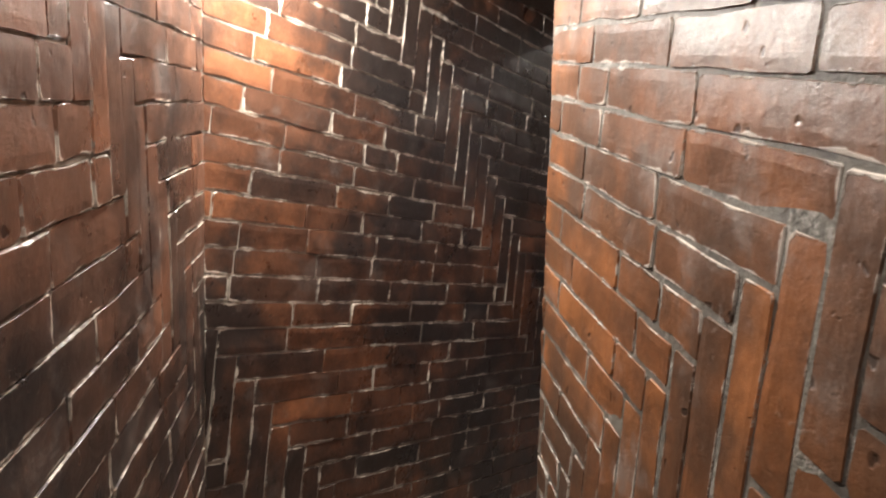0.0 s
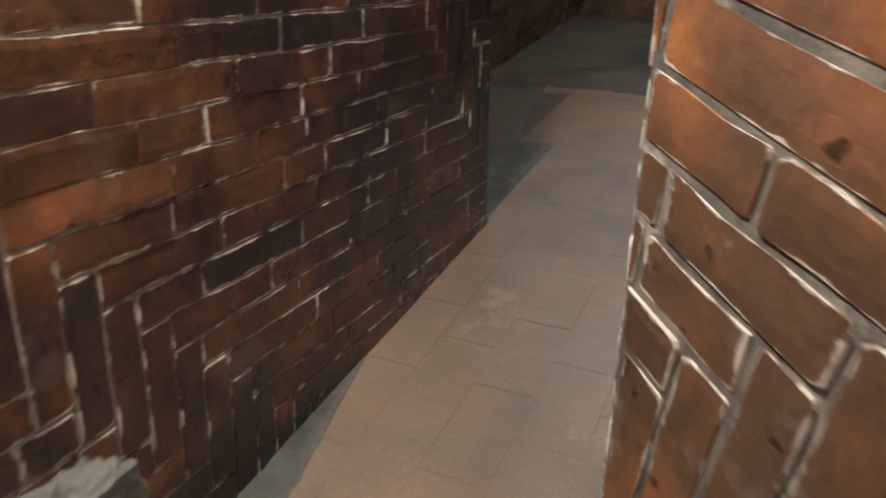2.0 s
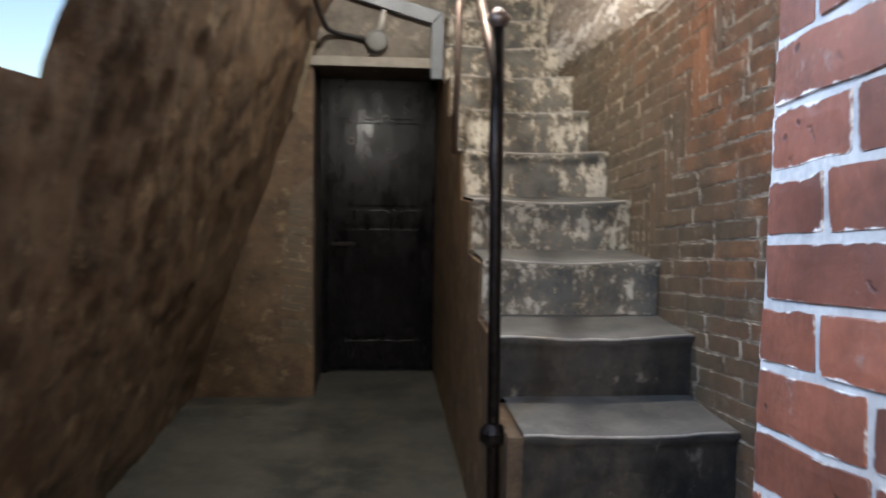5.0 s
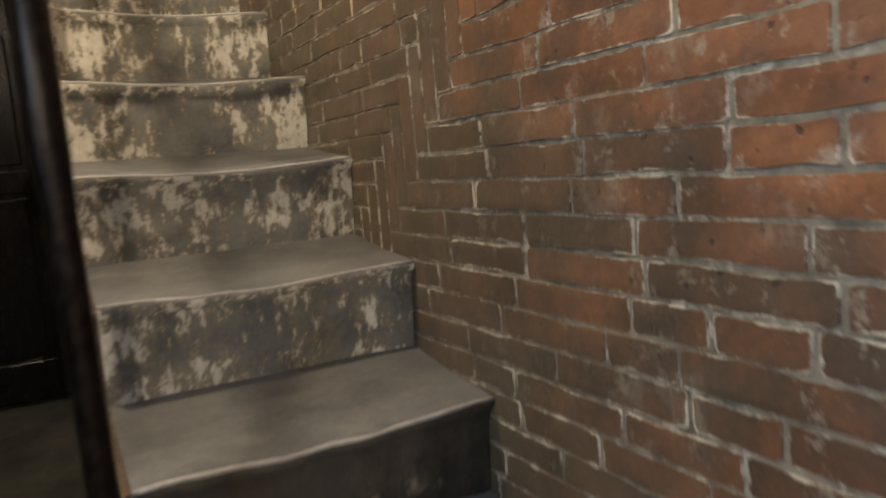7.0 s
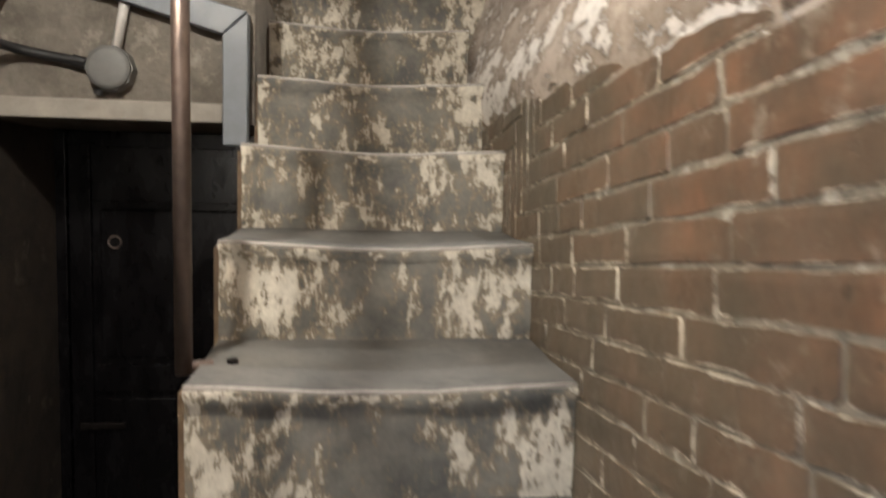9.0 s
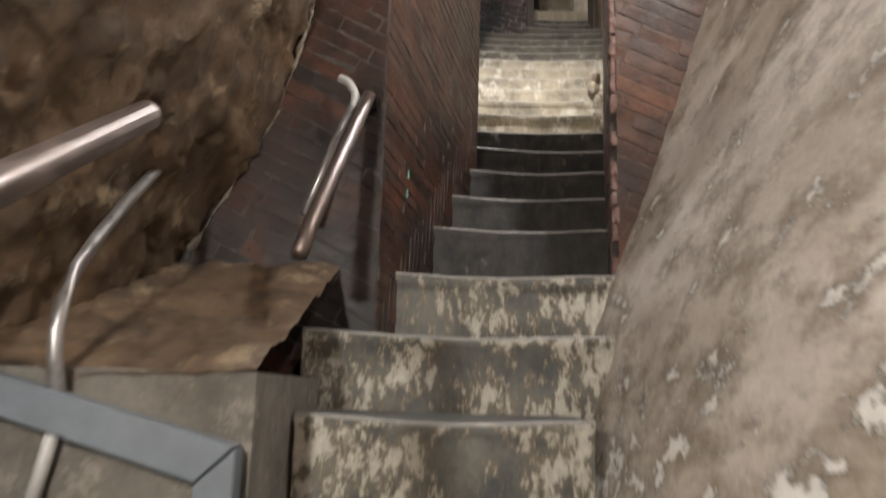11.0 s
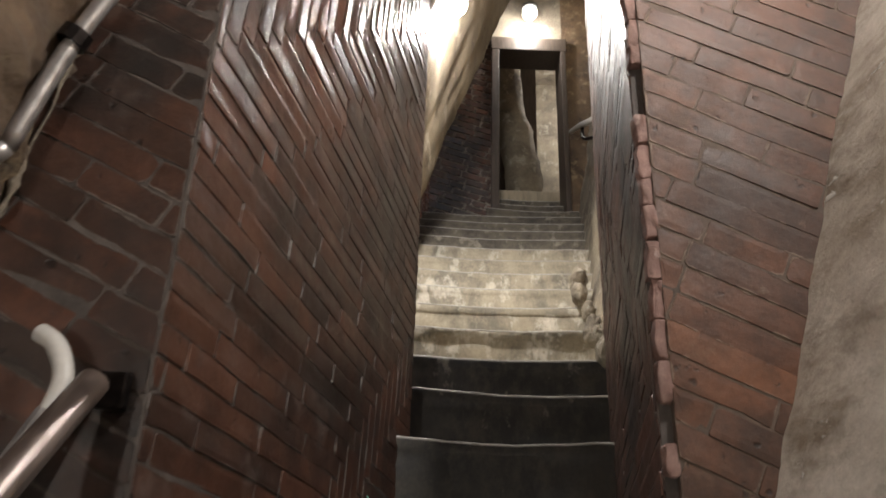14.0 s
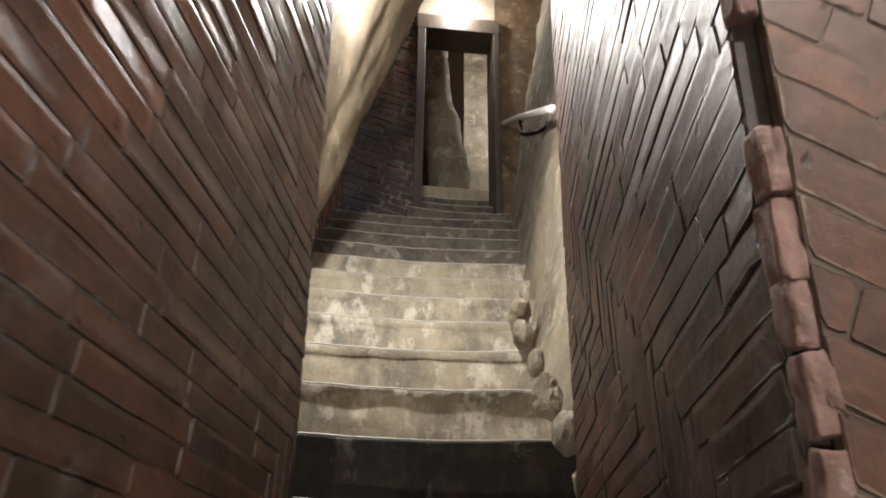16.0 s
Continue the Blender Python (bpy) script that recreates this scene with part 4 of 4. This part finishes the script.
brick_face(ob, (-0.28, 8.42, 0), (0, -1, 0), (0, 0, 1), [(0.0, -0.05), (4.74, -0.05), (4.74, 2.06), (0.0, 2.06)], 6.5, "sand", course=0.059, joint=0.0058, band=1.8, lean=-1, first=1.83, length=0.30,
           near=(1.6, 3.6, 0.7, 2.0), depth=0.0022, chamfer=0.002, seed=31, wander=0.0008)
brick_face(ob, (-0.28, 8.42, 0), (0, -1, 0), (0, 0, 1), [(3.23, 2.06), (4.74, 2.06), (4.74, 2.62), (3.80, 2.62)], 6.5, "sand", course=0.059, joint=0.0058, band=1.8, lean=-1, first=1.83, length=0.30,
           depth=0.0022, chamfer=0.002, seed=32)
RP = [(1.9, -0.2765), (1.985, -0.2812), (2.02, -0.2890), (2.07, -0.2880), (2.10, -0.280), (2.25, -0.23), (2.46, -0.155), (2.85, -0.012), (3.38, 0.169), (3.76, 0.285), (4.24, 0.467), (5.2, 0.80), (6.4, 1.15)]


def right_shell_x(z):
    for (z0, x0), (z1, x1) in zip(RP, RP[1:]):
        if z <= z1:
            return x0 + (x1 - x0) * (z - z0) / (z1 - z0)
    return RP[-1][1]


def head(u):
    return min(0.6, max(0, 5.15 - u))


sheet("wall_inner_shell", lambda u, v: (right_shell_x(v) - max(0, u - 7.6) * 0.05, u, v + head(u) + 0.02 * noise.fractal(Vector((u * 6, 3, v)), 0.8, 2.0, 4) * max(0, 1 - (v - 1.9) * 2)), 3.5, 8.45, 1.90, 5.8, 140, 150, PALE, "pale flaking plaster of the inner dome shell", 0.013, 2.2, calm=0.5)
# closing slab and end wall are unseen, added to keep the sky out
slab("ceiling_stair", [(-1.3, 3.2, 6.0), (1.3, 3.2, 6.0), (1.3, 8.7, 6.0), (-1.3, 8.7, 6.0)][::-1], 0.1, SHELL_DARK, "unseen dark cover closing the top of the stair", "ceiling")
slab("wall_stair_end", [(-1.8, 3.30, 2.6), (1.3, 3.30, 2.6), (1.3, 3.30, 6.1), (-1.8, 3.30, 6.1)][::-1], 0.1, SHELL_DARK, "unseen dark closing wall above the corridor")

# ---- piers ----
LF, LB = (-0.845, 8.20), (-0.525, 9.62)
pl = slab("pier_left_front", [(-1.75, 8.20, 2.2), (LF[0], 8.20, 2.2), (LF[0], 8.20, 6.2), (-1.75, 8.20, 6.2)], 0.25, MORTAR_DARK, "brick front of the masonry spur, its dimness put into the colour")
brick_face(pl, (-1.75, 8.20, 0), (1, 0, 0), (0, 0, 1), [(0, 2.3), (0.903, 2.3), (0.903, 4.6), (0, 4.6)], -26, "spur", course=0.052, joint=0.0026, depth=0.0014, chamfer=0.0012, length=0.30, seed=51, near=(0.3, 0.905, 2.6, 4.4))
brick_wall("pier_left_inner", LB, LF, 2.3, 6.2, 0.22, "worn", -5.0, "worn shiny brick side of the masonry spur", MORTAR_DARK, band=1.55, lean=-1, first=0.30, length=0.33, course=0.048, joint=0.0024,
           depth=0.0024, chamfer=0.002, near=(0.0, 1.46, 3.2, 4.6), seed=52)
RF, RB = (-0.10, 8.374), (0.12, 9.62)
NOTCH = 0.020
pr = slab("pier_right_front", [(RF[0] + NOTCH, 8.37, 2.2), (1.4, 8.37, 2.2), (1.4, 8.37, 6.2), (RF[0] + NOTCH, 8.37, 6.2)], 0.012, MORTAR_BROWN, "brown brick front of the masonry spur")
brick_face(pr, (RF[0], 8.37, 0), (1, 0, 0), (0, 0, 1), [(NOTCH, 2.5), (0.9, 2.5), (0.9, 5.0), (NOTCH, 5.0)], -24, "front", course=0.052, joint=0.0026, depth=0.0014, chamfer=0.0012, length=0.30, seed=53, near=(0.0, 0.7, 2.7, 4.4))
brick_wall("pier_right_inner", (RF[0] + 0.174 * NOTCH, RF[1] + 0.985 * NOTCH), RB, 2.3, 6.2, 0.03, "worn", 6.0, "worn grey-brown brick side of the masonry spur", MORTAR_DARK, band=1.5, lean=1, first=0.2, length=0.33, course=0.044, joint=0.0026,
           depth=0.0024, chamfer=0.002, near=(0.0, 1.4, 3.2, 4.6), seed=54)
# broken pinkish edge bricks of the right-hand spur
rng = random.Random(77)
z = 2.6
while z < 5.4:
    tall = rng.choice((0.050, 0.058, 0.064, 0.072))
    if rng.random() > 0.11:
        bm = block((-0.001, -0.002, -tall / 2 + 0.001), (NOTCH + 0.004, NOTCH + 0.006, tall / 2 - 0.001), 0.004)
        bmesh.ops.subdivide_edges(bm, edges=list(bm.edges), cuts=3, use_grid_fill=True)
        for vt in bm.verts:
            lump = noise.fractal(vt.co * 45 + Vector((z * 9, 0, 0)), 0.8, 2.0, 3)
            vt.co += Vector((1, 1, 0.8)) * 0.0058 * lump
        eb = part("edge_brick", bm, EDGE, pr, "", True)
        eb.matrix_basis = pose(RF[0] + rng.uniform(-0.001, 0.003), 8.372 + rng.uniform(-0.001, 0.003), z, 0, rng.uniform(-4, 4), rng.uniform(-4, 4))
    z += tall
# added lid above the view, blocking light over the spur passage
slab("passage_ceiling_spurs", [(-1.0, 8.3, 5.75), (1.3, 8.3, 5.75), (1.3, 9.6, 6.1), (-1.0, 9.6, 6.1)][::-1], 0.2, BROWN_WOOD, "unseen dark cover between the spur tops", "ceiling")

# ---- upper flight ----
sheet("wall_upper_shell", lambda u, v: (-0.60 + (v - 5.05) * 0.36 + max(0, 5.05 - v) * -0.25, u, v), 11.15, 9.62, 3.4, 8.8, 24, 80, STREAKED, "streaked brown plaster of the overhanging outer shell", 0.03, 2.0, 0.5)
brick_wall("wall_upper_left", (-0.55, 13.6), (-0.80, 11.0), 4.0, 8.8, 0.3, "pink", -6.0, "brown brick wall beside the upper stairs", course=0.066, seed=61)
sheet("wall_upper_right", lambda u, v: (right_x(u) + 0.02 + max(0, v - (4.31 + 0.708 * (u - 10.65) - 0.6)) * 0.16, u, v), 9.5, 13.75, 3.3, 9.2, 50, 80, CREAM, "cream plaster slope beside the upper stairs", 0.03, 2.4)
# unseen lid added so no sky light falls on the upper flight
slab("ceiling_upper", [(-1.6, 9.5, 9.1), (2.2, 9.5, 9.1), (2.2, 17.0, 9.8), (-1.6, 17.0, 9.8)][::-1], 0.2, CREAM, "unseen cream cover closing the top of the upper stairs", "ceiling")
for n in range(7):
    y = 9.75 + 0.22 * n
    bm = bmesh.new()
    bmesh.ops.create_icosphere(bm, subdivisions=3, radius=0.045 + 0.012 * (n % 3))
    for vt in bm.verts:
        vt.co *= 1 + 0.55 * noise.fractal(vt.co * 9 + Vector((n * 3.0, 0, 0)), 0.8, 2.0, 4)
        vt.co.x *= 0.6
    bmesh.ops.translate(bm, verts=bm.verts, vec=(right_x(y) + 0.03, y, 3.66 + 0.72 * (y - 9.75) + 0.06))
    tagged(part("plaster_lump", bm, CREAM, None, "", False), "crumbling cream plaster lump at the stair edge", "rubble", group="crumbling stair edge")
FY = 13.6
sd = brick_wall("wall_far_left", (0.06, FY), (-0.9, FY), 5.6, 9.3, 0.3, "red", -16.0, "brown brick wall beside the far doorway", course=0.068, seed=62)
slab("wall_far_right", [(0.80, FY, 5.6), (2.2, FY, 5.6), (2.2, FY, 9.3), (0.80, FY, 9.3)], 0.3, SHELL, "brown plaster wall beside the far doorway")
slab("wall_far_over", [(0.06, FY, 8.36), (0.80, FY, 8.36), (0.80, FY, 9.3), (0.06, FY, 9.3)], 0.3, CREAM, "cream plaster over the far doorway")
fd = holder("doorway_frame", "dark timber frame of an open doorway above the stairs", "door frame", "structure")
part("post", block((0.055, FY - 0.05, 6.30), (0.135, FY + 0.28, 8.22), 0.008), BROWN_WOOD, fd)
part("post", block((0.775, FY - 0.05, 6.30), (0.83, FY + 0.28, 8.22), 0.008), BROWN_WOOD, fd)
part("head", block((0.045, FY - 0.055, 8.20), (0.84, FY + 0.28, 8.36), 0.008), BROWN_WOOD, fd)
tagged(part("threshold_board", block((0.10, 14.02, 6.62), (1.0, 14.30, 6.78), 0.012), PALE_WOOD), "pale worn threshold board above the steps", "threshold")
sheet("wall_beyond_rib", lambda u, v: (0.45 + 0.21 * math.cos(u) + 0.10 * math.sin((v - 6.5) * 2.1) - (v - 6.5) * 0.03, 14.75 - 0.21 * math.sin(u), v), 0.0, 3.14, 6.4, 9.6, 16, 40, CREAM, "bulging cream plaster rib beyond the doorway", 0.03)
slab("wall_beyond", [(-0.6, 16.2, 6.2), (2.6, 16.2, 6.2), (2.6, 16.2, 9.8), (-0.6, 16.2, 9.8)], 0.1, CREAM, "pale plaster wall beyond the doorway")
# two dark panels fill the gaps round the rib
slab("wall_beyond_left", [(0.10, 15.0, 6.2), (0.44, 15.02, 6.2), (0.44, 15.02, 9.6), (0.10, 15.0, 9.6)], 0.05, BROWN_WOOD, "dark panel in the gap left of the rib")
slab("wall_beyond_mid", [(0.44, 15.06, 6.2), (0.74, 15.06, 6.2), (0.74, 15.06, 9.6), (0.44, 15.06, 9.6)], 0.05, BROWN_WOOD, "dark panel behind the rib")
slab("wall_beyond_side", [(2.1, 13.9, 6.0), (2.1, 16.3, 6.0), (2.1, 16.3, 9.8), (2.1, 13.9, 9.8)][::-1], 0.1, CREAM, "plaster side wall beyond the doorway")
slab("wall_beyond_side_left", [(-0.5, 13.9, 6.0), (-0.5, 16.3, 6.0), (-0.5, 16.3, 9.8), (-0.5, 13.9, 9.8)], 0.1, SHELL_DARK, "dark side wall beyond the doorway")
slab("floor_beyond", [(-0.6, 14.25, 6.62), (2.2, 14.25, 6.62), (2.2, 16.4, 6.62), (-0.6, 16.4, 6.62)], 0.1, SCREED, "worn floor beyond the doorway", "floor")

# ---- rails and posts ----
post = holder("rail_post", "black wrought-iron rail post with a collar at the stair foot", "post")
part("shaft", tube([(-0.985, 5.06, 0.0), (-0.995, 5.05, 0.5), (-1.005, 5.04, 1.30), (-1.008, 5.04, 1.36), (-1.008, 5.04, 1.76)], [0.021, 0.020, 0.018, 0.022, 0.018], 12), IRON, post, "", True)
part("collar", tube([(-0.997, 5.05, 0.53), (-0.997, 5.05, 0.55), (-0.997, 5.05, 0.575), (-0.997, 5.05, 0.60)], [0.024, 0.042, 0.042, 0.024], 14), IRON, post)
part("foot_collar", tube([(-0.987, 5.06, 0.13), (-0.987, 5.06, 0.145), (-0.987, 5.06, 0.165), (-0.987, 5.06, 0.18)], [0.022, 0.034, 0.034, 0.022], 14), IRON, post)
part("bracket", tube([(-0.997, 5.05, 0.565), (-0.93, 5.05, 0.565)], 0.010, 8), IRON, post)
part("finial", tube([(-1.008, 5.04, 1.755), (-1.008, 5.04, 1.775), (-1.008, 5.04, 1.79), (-1.008, 5.04, 1.81)], [0.019, 0.033, 0.030, 0.008], 14), STEEL, post, "polished knob", True)

rail = holder("handrail", "worn brown steel handrail along the open side of the stair", "handrail")
part("bar", tube([(-1.004, 5.05, 1.60), (-0.985, 5.5, 1.875), (-0.975, 6.0, 2.19), (-0.975, 6.40, 2.44), (-0.965, 6.78, 2.68)], 0.018, 14), STEEL, rail, "", True)
part("baluster", tube([(-0.985, 6.47, 1.44), (-0.976, 6.41, 2.44)], 0.016, 14), STEEL, rail, "", True)
part("bracket", tube([(-0.988, 6.47, 1.452), (-0.935, 6.485, 1.454)], 0.010, 10), STEEL, rail)
part("bolt", tube([(-0.90, 6.49, 1.440), (-0.90, 6.49, 1.461)], 0.011, 10), IRON, rail)
upper = holder("spur_handrail", "grey steel handrail fixed to the masonry spur", "handrail")
part("bar", tube([(-0.963, 7.64, 2.675), (-0.955, 7.72, 2.77), (-0.888, 8.13, 3.265)], 0.020, 14), STEEL, upper, "", True)
part("wall_plate", block((-0.908, 8.178, 3.242), (-0.866, 8.20, 3.292), 0.005), IRON, upper, "dark iron wall plate")
hook = holder("bent_pipe", "short bent off-white pipe on the spur beside the handrail", "pipe")
part("bend", tube(curve_points([(-0.985, 8.16, 3.335), (-0.955, 8.15, 3.315), (-0.932, 8.14, 3.27), (-0.937, 8.13, 3.215)], 8), 0.013, 12), WHITE_PIPE, hook, "", True)
part("tail", tube([(-0.937, 8.13, 3.225), (-0.98, 8.10, 3.10), (-1.04, 8.02, 2.86)], 0.014, 10), GALV, hook, "", True)
up_rail = holder("upper_handrail", "off-white tube handrail on the upper stair wall", "handrail")
part("bar", tube(curve_points([(0.80, 13.3, 7.05), (0.66, 12.3, 6.45), (0.52, 11.3, 5.83), (0.44, 10.7, 5.46)], 6), 0.022, 10), WHITE_PIPE, up_rail, "", True)
part("bracket", tube(curve_points([(0.62, 12.0, 6.26), (0.60, 11.9, 6.08), (0.66, 11.7, 5.98), (0.70, 11.5, 5.94)], 6), 0.014, 8), IRON, up_rail, "", True)

# ---- lamps ----
# each LAMPS entry gets a fitting, the added last one included
for place, watts, col in LAMPS:
    lp = holder("bulkhead_lamp", "one of seven lit white lamp fittings, the seventh added unseen", "lamp", group="lamps along the climb")
    x, y, z = place
    part("glass", tube([(x, y + 0.0, z + 0.07), (x, y, z + 0.075), (x, y, z + 0.10), (x, y, z + 0.16), (x, y, z + 0.18)], [0.03, 0.06, 0.075, 0.075, 0.05], 16), GLOW, lp, "glowing white glass", True)
    part("base", tube([(x, y, z + 0.18), (x, y, z + 0.215)], 0.08, 16), BOXGREY, lp)
    if z < 2.2 or z > 8.9:
        part("stem", tube([(x, y, z + 0.21), (x, y, 2.73 if z < 3 else 9.70)], 0.012, 8), GALV, lp)

for x0, y0, z0 in ((-0.788, 8.455, 3.03), (-0.787, 8.462, 3.10), (-0.628, 9.16, 3.19), (-0.619, 9.20, 3.215)):
    tagged(part("paint_mark", block((x0, y0, z0), (x0 + 0.008, y0 + 0.014, z0 + 0.032), 0.003), GREEN), "small smear of green paint on the brick", "paint mark")

# ---- bricks and tiles ----
lay_tiles()
for spec in PIECES:
    lay(**spec)
